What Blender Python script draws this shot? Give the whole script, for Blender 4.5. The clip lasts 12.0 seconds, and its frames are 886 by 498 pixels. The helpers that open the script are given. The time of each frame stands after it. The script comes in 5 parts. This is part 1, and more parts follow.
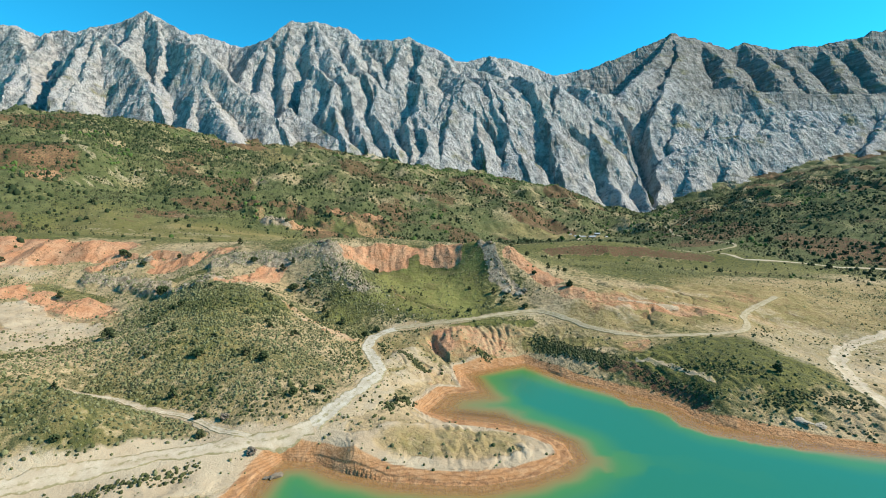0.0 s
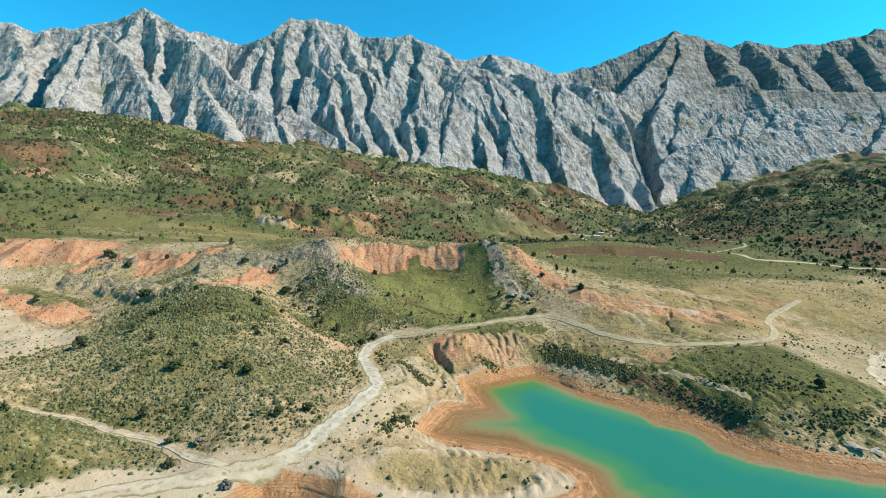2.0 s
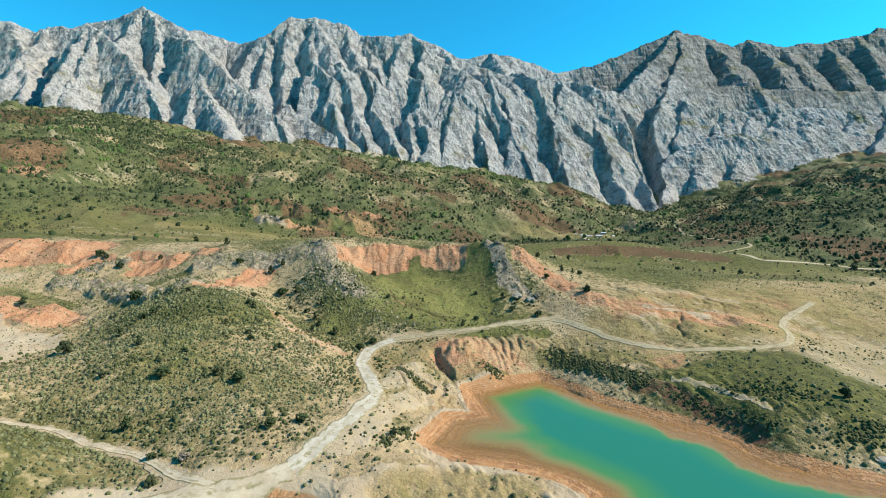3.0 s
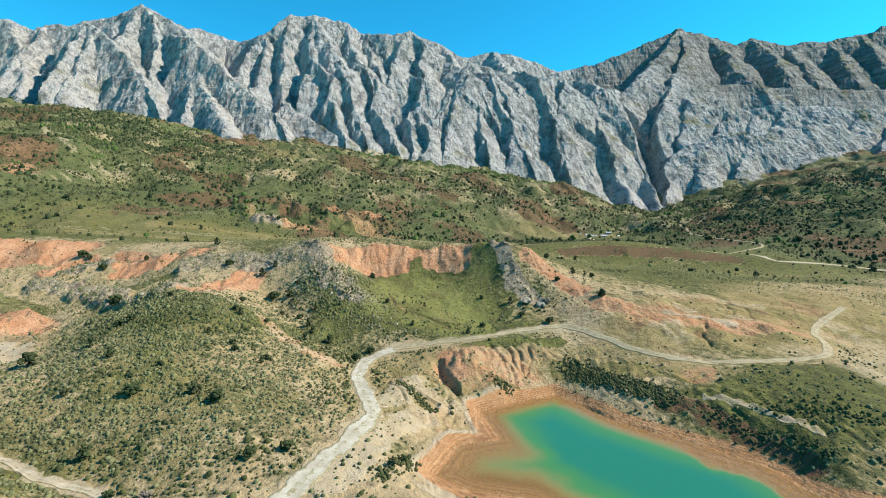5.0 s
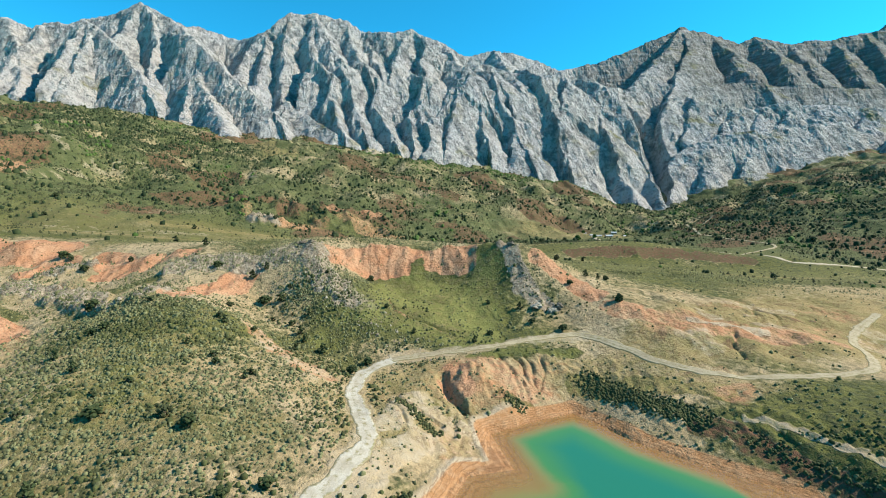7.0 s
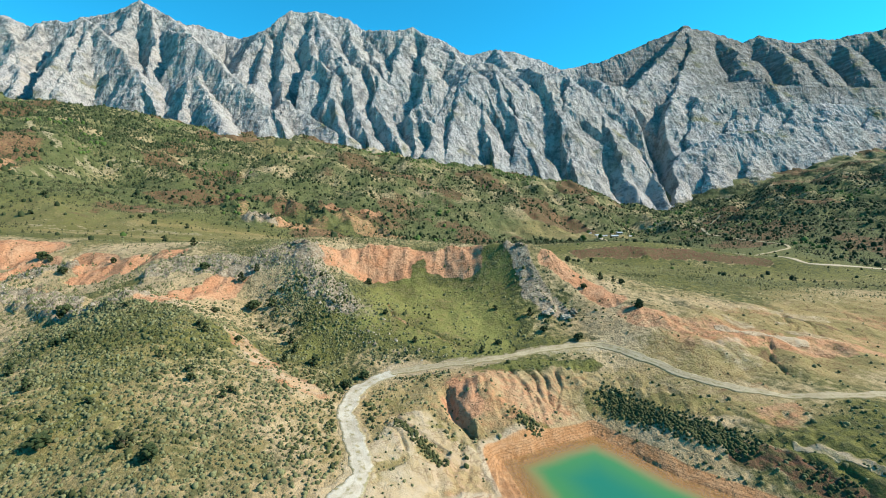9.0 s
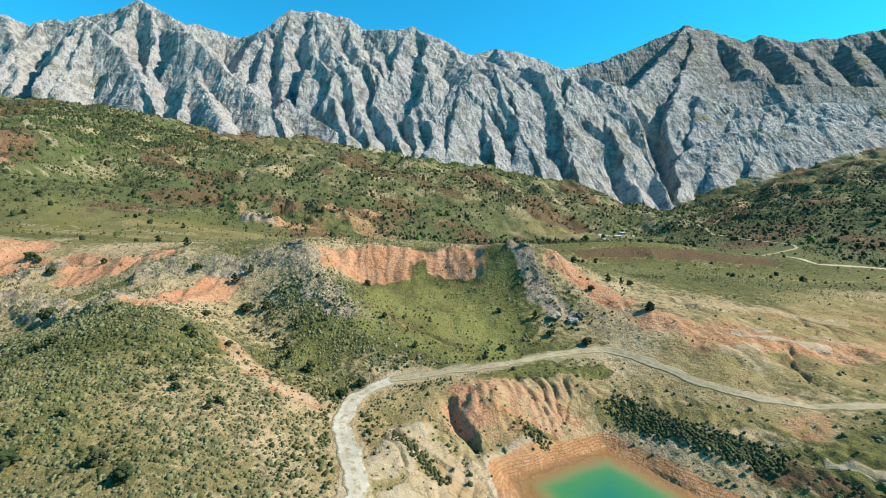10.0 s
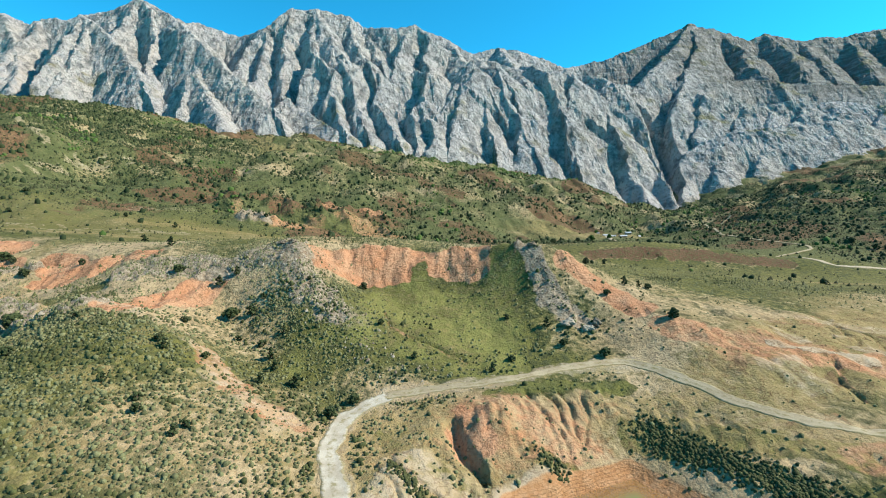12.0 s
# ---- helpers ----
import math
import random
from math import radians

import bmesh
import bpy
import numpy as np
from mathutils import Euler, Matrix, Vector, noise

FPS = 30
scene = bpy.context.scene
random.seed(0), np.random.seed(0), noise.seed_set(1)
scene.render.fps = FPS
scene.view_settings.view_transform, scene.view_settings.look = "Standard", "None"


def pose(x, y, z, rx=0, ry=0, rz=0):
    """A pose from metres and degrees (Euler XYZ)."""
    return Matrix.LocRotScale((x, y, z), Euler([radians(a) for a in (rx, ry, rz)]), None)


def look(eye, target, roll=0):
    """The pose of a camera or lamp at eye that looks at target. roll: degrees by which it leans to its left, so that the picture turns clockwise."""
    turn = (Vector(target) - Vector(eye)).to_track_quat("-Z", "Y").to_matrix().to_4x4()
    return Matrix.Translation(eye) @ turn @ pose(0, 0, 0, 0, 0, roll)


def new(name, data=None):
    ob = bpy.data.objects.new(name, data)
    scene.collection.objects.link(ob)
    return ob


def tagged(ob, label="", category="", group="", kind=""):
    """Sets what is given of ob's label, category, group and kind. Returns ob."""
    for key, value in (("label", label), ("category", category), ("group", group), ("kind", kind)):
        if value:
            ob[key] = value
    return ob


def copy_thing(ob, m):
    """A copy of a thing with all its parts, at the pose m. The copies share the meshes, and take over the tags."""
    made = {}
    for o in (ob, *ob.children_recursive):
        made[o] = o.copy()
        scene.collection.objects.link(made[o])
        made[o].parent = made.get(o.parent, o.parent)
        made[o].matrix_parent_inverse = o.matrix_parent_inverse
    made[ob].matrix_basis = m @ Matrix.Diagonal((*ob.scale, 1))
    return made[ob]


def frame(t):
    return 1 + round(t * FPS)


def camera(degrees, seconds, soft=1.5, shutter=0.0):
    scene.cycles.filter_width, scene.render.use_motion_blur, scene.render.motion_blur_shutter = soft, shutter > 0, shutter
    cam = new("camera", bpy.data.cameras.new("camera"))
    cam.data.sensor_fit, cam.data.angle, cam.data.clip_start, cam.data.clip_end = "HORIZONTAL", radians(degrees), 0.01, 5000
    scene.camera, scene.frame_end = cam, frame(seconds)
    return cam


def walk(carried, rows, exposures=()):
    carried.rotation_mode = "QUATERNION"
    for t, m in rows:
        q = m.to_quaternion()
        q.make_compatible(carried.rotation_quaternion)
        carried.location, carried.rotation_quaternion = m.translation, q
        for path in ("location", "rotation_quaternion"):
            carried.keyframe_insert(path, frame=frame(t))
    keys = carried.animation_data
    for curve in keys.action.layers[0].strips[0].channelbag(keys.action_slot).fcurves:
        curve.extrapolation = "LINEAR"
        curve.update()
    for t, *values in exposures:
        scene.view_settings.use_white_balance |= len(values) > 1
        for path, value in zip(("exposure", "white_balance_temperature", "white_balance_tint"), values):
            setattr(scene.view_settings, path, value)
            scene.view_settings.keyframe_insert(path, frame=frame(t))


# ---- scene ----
cam = camera(90.0, 12.0, soft=1.0)
PATH = [
    (0, look((0.42, -1.81, 75.56), (12.34, 97.29, 69.41), -0.62)),
    (1, look((0.95, 7.56, 75.43), (12.84, 106.65, 69.18), -0.61)),
    (2, look((1.38, 17.01, 75.29), (13.23, 116.10, 68.96), -0.59)),
    (3, look((1.75, 26.51, 75.12), (13.55, 125.60, 68.73), -0.57)),
    (4, look((2.07, 36.04, 74.94), (13.82, 135.14, 68.51), -0.55)),
    (5, look((2.38, 45.59, 74.73), (14.06, 144.70, 68.26), -0.54)),
    (6, look((2.70, 55.13, 74.48), (14.29, 154.24, 68.00), -0.52)),
    (7, look((3.05, 64.64, 74.20), (14.55, 163.76, 67.70), -0.50)),
    (8, look((3.46, 74.09, 73.86), (14.85, 173.22, 67.37), -0.48)),
    (9, look((3.95, 83.46, 73.48), (15.22, 182.61, 66.99), -0.46)),
    (10, look((4.56, 92.74, 73.03), (15.70, 191.91, 66.56), -0.45)),
    (11, look((5.30, 101.89, 72.53), (16.29, 201.08, 66.07), -0.43)),
    (12, look((6.20, 110.91, 71.95), (17.03, 210.11, 65.51), -0.41)),
]
walk(cam, PATH, [(0, 0.80), (3, 0.83), (6, 0.87), (12, 0.89)])

# ---------------------------------------------------------------- light
SUN_ELEVATION, SUN_AZIMUTH = radians(41), radians(98)  # azimuth from +y towards +x
world = bpy.data.worlds.new("sky")
scene.world = world
world.use_nodes = True
wn = world.node_tree.nodes
sky = wn.new("ShaderNodeTexSky")
sky.sky_type, sky.sun_disc = "NISHITA", False
sky.sun_elevation, sky.sun_rotation = SUN_ELEVATION, SUN_AZIMUTH
sky.altitude, sky.air_density, sky.dust_density, sky.ozone_density = 800, 1.0, 0.05, 1.5
wn["Background"].inputs["Strength"].default_value = 0.080
clear = wn.new("ShaderNodeMix")  # deep clear mountain sky
clear.data_type, clear.blend_type = "RGBA", "MULTIPLY"
clear.inputs["Factor"].default_value = 1.0
clear.inputs[7].default_value = (0.14, 1.45, 1.68, 1)
world.node_tree.links.new(sky.outputs[0], clear.inputs[6])
world.node_tree.links.new(clear.outputs[2], wn["Background"].inputs["Color"])
sun_data = bpy.data.lights.new("sun", "SUN")
sun_data.energy, sun_data.angle, sun_data.color = 5.0, radians(0.53), (1.0, 0.925, 0.775)
sun = new("sun", sun_data)
sun.matrix_world = look((math.sin(SUN_AZIMUTH) * math.cos(SUN_ELEVATION) * 900, math.cos(SUN_AZIMUTH) * math.cos(SUN_ELEVATION) * 900,
                         math.sin(SUN_ELEVATION) * 900), (0, 0, 0))


# ---------------------------------------------------------------- number tools
def smooth(v, a, b):
    k = np.clip((v - a) / (b - a), 0, 1)
    return k * k * (3 - 2 * k)


SHUFFLE = np.random.RandomState(7).permutation(1024).astype(np.int32)
SHUFFLE = np.concatenate((SHUFFLE, SHUFFLE))
TURNS = np.linspace(0, 2 * math.pi, 1024, endpoint=False)
TURN_X, TURN_Y = np.cos(TURNS).astype(np.float32), np.sin(TURNS).astype(np.float32)


def perlin(x, y, seed=0):
    ix, iy = np.floor(x), np.floor(y)
    fx, fy = (x - ix).astype(np.float32), (y - iy).astype(np.float32)
    u, v = fx * fx * fx * (fx * (fx * 6 - 15) + 10), fy * fy * fy * (fy * (fy * 6 - 15) + 10)
    ix, iy = ix.astype(np.int32) + seed * 131, iy.astype(np.int32) + seed * 57

    def corner(dx, dy):
        h = SHUFFLE[SHUFFLE[(ix + dx) & 1023] + ((iy + dy) & 1023)]
        return TURN_X[h] * (fx - dx) + TURN_Y[h] * (fy - dy)

    low = corner(0, 0) * (1 - u) + corner(1, 0) * u
    high = corner(0, 1) * (1 - u) + corner(1, 1) * u
    return (low * (1 - v) + high * v) * 1.5


def fbm(x, y, size, octaves, seed=0, gain=0.5):
    total, amp = 0, 1.0
    for k in range(octaves):
        total = total + amp * perlin(x / size + 17.3 * k, y / size - 9.1 * k, seed + k)
        size, amp = size * 0.5, amp * gain
    return total


def ridged(x, y, size, octaves, seed=0, gain=0.5):
    total, amp = 0, 1.0
    for k in range(octaves):
        total = total + amp * (1 - 2 * np.abs(perlin(x / size + 17.3 * k, y / size - 9.1 * k, seed + k)))
        size, amp = size * 0.5, amp * gain
    return total


def along(x, y, line):
    """Distance from a line of (x, y, ...), and the nearest place's third value and side (+1 on its left)."""
    best = np.full(x.shape, 1e9)
    value = np.zeros(x.shape)
    side = np.ones(x.shape)
    for a, b in zip(line[:-1], line[1:]):
        dx, dy = b[0] - a[0], b[1] - a[1]
        k = np.clip(((x - a[0]) * dx + (y - a[1]) * dy) / (dx * dx + dy * dy), 0, 1)
        ex, ey = x - a[0] - k * dx, y - a[1] - k * dy
        d = np.hypot(ex, ey)
        hit = d < best
        best = np.where(hit, d, best)
        if len(a) > 2:
            value = np.where(hit, a[2] + k * (b[2] - a[2]), value)
        side = np.where(hit, np.where(dx * ey - dy * ex >= 0, 1.0, -1.0), side)
    return best, value, side


def inside(x, y, ring):
    odd = np.zeros(x.shape, bool)
    for a, b in zip(ring, ring[1:] + ring[:1]):
        if a[1] != b[1]:
            cross = (a[1] > y) != (b[1] > y)
            odd ^= cross & (x < a[0] + (y - a[1]) * (b[0] - a[0]) / (b[1] - a[1]))
    return odd


# ---------------------------------------------------------------- the lie of the land
# Shore of the lake (level 0), from the inlet round the spit to the east bank.
SHORE = [(-52, 105), (-41, 122), (-38.5, 134), (-35, 141), (-24, 138), (-16, 131.5), (-2, 124.5), (10.5, 121), (25, 118.5), (39, 120), (50, 124),
         (57, 129), (58, 138), (51.5, 147), (39, 156), (23, 162), (14, 170.5), (24, 187), (38, 188.5), (36, 211), (51, 217.5), (71, 223.5),
         (77.5, 211), (84.5, 196), (97, 181), (107, 171), (113, 161.5), (114, 151), (117, 144), (126.5, 137), (136.5, 131), (145, 125), (158, 118.5)]
LAKE = SHORE + [(190, 98), (235, 40), (250, -120), (-20, -160), (-85, 20)]
ROAD = [(-150, 108, 5), (-115, 124, 4), (-90, 134, 4), (-65, 141, 4.5), (-40, 145, 5.5), (-27, 150, 6.5), (-19, 164, 8), (-11, 180, 8.7), (-5, 195, 9.3),
        (-9, 214, 9.7), (-12, 232, 10), (-9, 248, 11), (3, 259, 12.5), (20, 259, 14), (44, 259, 16.5), (72, 264, 18.5), (92, 262, 18.8),
        (104, 245, 17.5), (113, 229, 15.5), (130, 214, 15), (157, 208, 15.5), (183, 210, 15.5), (203, 226, 15), (216, 244, 15), (236, 260, 16), (272, 279, 20)]
FAR_ROAD = [(620, 430, 12), (531, 470, 15), (447, 500, 23.7), (428, 560, 27.6), (390, 640, 32), (362, 690, 35), (350, 780, 38), (380, 860, 41)]
HILL_ROAD = [(428, 560, 29), (511, 600, 36), (500, 700, 44), (560, 830, 52), (634, 950, 58), (731, 1000, 72)]
BANK_TOP = [(200, 550, 38), (277, 552, 44), (340, 548, 39), (400, 530, 31), (470, 505, 26)]
BANK_FOOT = [(205, 537, 31), (270, 533, 30), (340, 526, 25.5), (400, 508, 20)]
GULLY = [(24, 239), (25, 234), (27, 227), (31, 219)]
RUNNELS = [[(1, 316), (4, 298), (20, 286), (33, 274)], [(1, 222), (3, 214), (6, 204)], [(5, 226), (10, 217), (17, 209)], [(49, 250), (52, 240), (56, 231)], [(54, 251), (57, 240), (59, 233)],
           [(60, 251), (60, 240), (62, 232)], [(67, 250), (65, 239), (63, 231)], [(193, 292), (190, 275), (183, 262)], [(205, 285), (199, 270), (190, 258)], [(157, 247), (150, 237), (144, 224)]]
DUST_LOOP = [(330, 232, 7), (285, 219, 5), (267, 215, 5), (246, 207, 5), (225, 193, 5), (208, 176, 5), (194, 157, 5), (187, 142, 5), (182, 128, 4)]
TRACK = [(-130, 186, 10), (-107, 180, 8), (-91, 169.5, 7.5), (-72, 162, 7), (-56, 150, 6), (-45, 146, 5.5)]

CREST_WEST = [(-166, 320, 32), (-135, 310, 33), (-110, 300, 42), (-94, 285, 38), (-75, 268, 35)]
RED_MIDDLE = [(-105, 306, 38), (-91, 318, 36), (-81, 335, 41), (-66, 345, 54)]
RED_TOP = [(-66, 350, 55), (-47, 350, 62), (-32, 355, 57.5), (-10, 362, 55.5), (21, 362, 53), (45, 360, 56), (59, 352, 58.5), (71, 340, 60.5), (83, 333, 59.5)]
RED_FOOT = [(-33, 335, 47), (-9, 346, 38.5), (14, 340, 36.5), (19, 352, 46), (38, 339, 37), (52, 335, 42)]
SPUR_WEST = [(-47, 350, 62), (-28, 315, 39), (-11, 295, 27.5), (4, 275, 19), (19, 266, 17)]
SPUR_EAST = [(83, 333, 59.5), (94, 322, 51), (106, 303, 38), (115, 280, 32)]
VALE = [(-70, 318, 28), (-48, 285, 17.5), (-31, 272, 14.5), (-17, 256, 11.5)]
BOWL = [(5, 320, 31), (22, 290, 23), (49, 285, 20), (55, 272, 17.5)]
BADLANDS_TOP = [(-420, 430, 66), (-286, 430, 64), (-254, 430, 62), (-216, 420, 59.5), (-184, 406, 57), (-140, 388, 55), (-119, 372, 58)]
BADLANDS_FOOT = [(-320, 350, 36), (-245, 375, 42), (-205, 358, 37), (-167, 363, 39), (-192, 320, 28), (-211, 296, 26), (-177, 285, 20), (-149, 252, 17)]
FOREGROUND = [(-75, 125, 3), (-105, 127, 3.5), (-102, 150, 21), (-125, 165, 24), (-160, 150, 30), (-135, 194, 17), (-161, 205, 19), (-241, 250, 24), (-155, 241, 18),
              (-117, 190, 10), (-89, 172, 9), (-52, 153, 8.5), (-37, 154, 8.5), (-27, 162, 9), (-64, 199, 19), (-54, 193, 18), (-104, 206, 20), (-64, 207, 19),
              (-147, 308, 30), (-71, 268, 35.5), (-40, 215, 16), (-38, 240, 19), (-90, 240, 29)]
CENTRE = [(-12, 136, 6), (2, 166, 7.5), (6, 171, 4.5), (10, 141, 3.2), (30, 138, 2.6), (45, 136, 1.4), (4, 215, 10.5), (15, 232, 11), (26, 243, 14), (27, 226, 6), (31, 214, 3.5),
          (36, 238, 14), (44, 228, 9), (47, 220, 4), (67, 247, 13), (60, 233, 7)]
EAST_BANK = [(86, 209, 4.5), (102, 205, 9), (106, 195, 7), (117, 186, 8), (128, 172, 9), (133, 215, 14), (154, 160, 13), (148, 139, 3.4), (170, 178, 14), (186, 203, 15.5),
             (166, 148, 7), (126, 145, 4), (124, 170, 8), (127, 162, 9), (127.5, 154, 7.5), (116, 163, 0.8), (118, 156, 0.8), (93, 206, 6.5), (95, 200, 4.5), (175, 135, 5), (117, 272, 31), (86, 290, 26), (76, 308, 40), (64, 318, 38), (96, 345, 52), (70, 365, 54), (126, 330, 38.5), (154, 246, 24), (166, 240, 20), (130, 250, 25), (190, 245, 22)]
EAST_FLOOR = [(209, 188, 6), (222, 186, 5), (262, 225, 6), (183, 138, 4.5), (190, 155, 5), (245, 240, 9), (300, 180, 6), (320, 260, 14), (380, 300, 18)]
EAST_PLAIN = [(279, 535, 36), (390, 570, 29.7), (447, 510, 23.7), (499, 460, 17.5), (229, 420, 33), (277, 380, 27), (321, 350, 23), (362, 340, 21.6), (185, 330, 28), (167, 400, 36)]
PLAIN = [(-380, 560, 72), (-288, 560, 68), (-215, 560, 63), (-191, 470, 57), (-39, 700, 43), (-135, 640, 58), (63, 750, 44), (196, 850, 51), (264, 800, 40), (397, 897, 41),
         (504, 950, 42), (678, 1100, 63), (366, 950, 56), (60, 480, 45), (-60, 480, 50)]
MIDDLE_HILLS = [(-191, 760, 92), (-171, 684, 72), (-125, 850, 101), (-60, 760, 76), (12, 880, 96), (127, 950, 109), (244, 950, 97), (334, 1000, 108), (451, 1000, 78), (-267, 780, 104)]
KNOLLS = [(-377, 1280, 293), (-219, 1200, 257), (-332, 1020, 183), (-108, 1050, 187), (17, 1200, 205), (162, 1200, 176), (372, 1150, 137), (524, 1300, 170)]
WEST_HILL = [(-768, 1000, 268), (-600, 900, 235), (-508, 850, 199), (-475, 750, 152), (-430, 811, 124), (-430, 1000, 213), (-329, 830, 134), (-420, 640, 109), (-351, 600, 94),
             (-700, 600, 150), (-900, 700, 230)]
EAST_HILL = [(758, 1150, 76), (919, 1150, 118), (1085, 1150, 156), (1256, 1150, 192), (1431, 1150, 230), (687, 950, 60), (766, 850, 84), (859, 800, 100), (953, 780, 118),
             (495, 640, 38), (588, 600, 46), (660, 580, 54), (900, 500, 90), (800, 300, 60)]
FOOT = [(-1377, 1750, 450), (-797, 1250, 363), (-671, 1250, 352), (-565, 1300, 323), (-446, 1400, 298), (-404, 1600, 340), (-324, 1750, 380), (-95, 1658, 325), (144, 1660, 280),
        (433, 1650, 245), (600, 1530, 180), (790, 1428, 100), (922, 1473, 116), (1065, 1450, 140), (1337, 1450, 210), (1596, 1449, 262), (1820, 1450, 305)]
BEYOND = [(-1500, 900, 250), (-1800, 200, 120), (-900, 200, 60), (-400, 60, 25), (-250, 120, 28), (-300, -300, 30), (0, -700, 25), (700, -500, 30), (600, 60, 20), (1500, 300, 120),
          (2000, 900, 240), (-1500, -1500, 80), (1500, -1500, 80), (-2500, 2500, 500), (2800, 2000, 500), (0, 2600, 500), (0, -3500, 150)]


def samples():
    pts = [(x, y, 0.0) for x, y in LAKE]
    for line, step in ((ROAD, 9), (TRACK, 9), (CREST_WEST, 10), (RED_MIDDLE, 8), (RED_TOP, 8), (RED_FOOT, 8), (SPUR_WEST, 10), (SPUR_EAST, 8), (VALE, 10), (BOWL, 12),
                       (BADLANDS_TOP, 18), (FAR_ROAD, 60), (HILL_ROAD, 60), (BANK_TOP, 14), (BANK_FOOT, 14)):
        for a, b in zip(line[:-1], line[1:]):
            n = max(1, round(math.dist(a[:2], b[:2]) / step))
            pts += [tuple(a[i] + (b[i] - a[i]) * k / n for i in range(3)) for k in range(n)]
        pts.append(line[-1])
    for spots in (BADLANDS_FOOT, FOREGROUND, CENTRE, EAST_BANK, EAST_FLOOR, EAST_PLAIN, PLAIN, MIDDLE_HILLS, KNOLLS, WEST_HILL, EAST_HILL, FOOT, BEYOND):
        pts += spots
    keep = []
    for p in pts:
        if all((p[0] - q[0]) ** 2 + (p[1] - q[1]) ** 2 > 9 for q in keep):
            keep.append(p)
    return np.array(keep, float)


KNOTS = samples()


def solve_land():
    n = len(KNOTS)
    d = np.hypot(KNOTS[:, None, 0] - KNOTS[None, :, 0], KNOTS[:, None, 1] - KNOTS[None, :, 1])
    flat = np.column_stack((np.ones(n), KNOTS[:, 0] / 1000, KNOTS[:, 1] / 1000))
    m = np.zeros((n + 3, n + 3))
    m[:n, :n] = d - np.eye(n) * 0.6
    m[:n, n:], m[n:, :n] = flat, flat.T
    return np.linalg.solve(m, np.concatenate((KNOTS[:, 2], np.zeros(3))))


WEIGHTS = solve_land()


def land(x, y):
    out = np.empty(x.shape)
    k = KNOTS.astype(np.float32)
    w = WEIGHTS[:-3].astype(np.float32)
    k = np.column_stack((k[:, 0], k[:, 1] - 250)).astype(np.float32)
    kk = (k * k).sum(1)
    for i in range(0, len(x), 4000):
        p = np.column_stack((x[i:i + 4000], y[i:i + 4000] - 250)).astype(np.float32)
        d = p @ (-2 * k.T)
        d += kk
        d += (p * p).sum(1)[:, None]
        np.maximum(d, 0, out=d)
        np.sqrt(d, out=d)
        out[i:i + 4000] = d @ w
    return out + WEIGHTS[-3] + WEIGHTS[-2] * x / 1000 + WEIGHTS[-1] * y / 1000


# Crests and spurs of the mountains: points, and the fall of their left and right sides.
SKYLINE = [
    ([(-2700, 2500, 1000), (-2005, 2500, 1069), (-1824, 2500, 1072), (-1721, 2480, 1017), (-1645, 2480, 1039), (-1534, 2480, 1038), (-1332, 2480, 1095), (-1213, 2477, 1161), (-1115, 2470, 1111), (-1006, 2500, 1048), (-971, 2550, 1076), (-839, 2600, 1044), (-726, 2550, 1028), (-602, 2450, 1033), (-472, 2420, 1108), (-347, 2400, 1107), (-196, 2380, 1061), (-121, 2360, 1004), (13, 2300, 982), (123, 2292, 996), (278, 2280, 932), (396, 2250, 853), (525, 2200, 794), (787, 2105, 719)], 0.6, 1.5),
    ([(378, 3100, 1178), (525, 3100, 1179), (711, 3093, 1224), (866, 3080, 1195), (1184, 3060, 1084)], 0.7, 1.2),
]
EAST_SKYLINE = [
    ([(1030, 3000, 1016), (1160, 3000, 1064), (1394, 2980, 1113), (1764, 2960, 1256), (1977, 2950, 1361), (2181, 2960, 1324), (2421, 2970, 1272), (2531, 2965, 1320), (2737, 2900, 1261), (3005, 2850, 1274), (3211, 2800, 1310), (3362, 2780, 1360), (3899, 2750, 1471)], 0.7, 0.9),
]
WEST_SPURS = [
    ([(-1826, 2500, 1074), (-1589, 2250, 808), (-1366, 1900, 519)], 0.55, 1.3),
    ([(-1646, 2480, 1041), (-1622, 2370, 924), (-1606, 2240, 811), (-1552, 2080, 673)], 0.6, 2.0),
    ([(-1382, 2330, 1006), (-1344, 2220, 900), (-1300, 2060, 757), (-1255, 1900, 614)], 0.7, 2.6),
    ([(-1299, 2230, 910), (-1265, 2130, 813), (-1249, 2070, 753), (-1217, 1990, 669), (-1194, 1880, 569)], 0.6, 2.7),
    ([(-1382, 2330, 1006), (-1253, 2230, 917), (-1069, 2060, 767), (-918, 1890, 603)], 0.8, 1.5),
    ([(-1214, 2477, 1163), (-1207, 2380, 1040), (-1204, 2290, 938)], 0.7, 1.4),
    ([(-1214, 2477, 1163), (-1129, 2400, 1081), (-1047, 2270, 941), (-990, 2130, 787), (-948, 1990, 655)], 0.62, 2.8),
]
WEST_SPURS_MORE = [
    ([(-1108, 2420, 1088), (-1014, 2350, 1033), (-902, 2250, 929)], 0.8, 1.3),
]
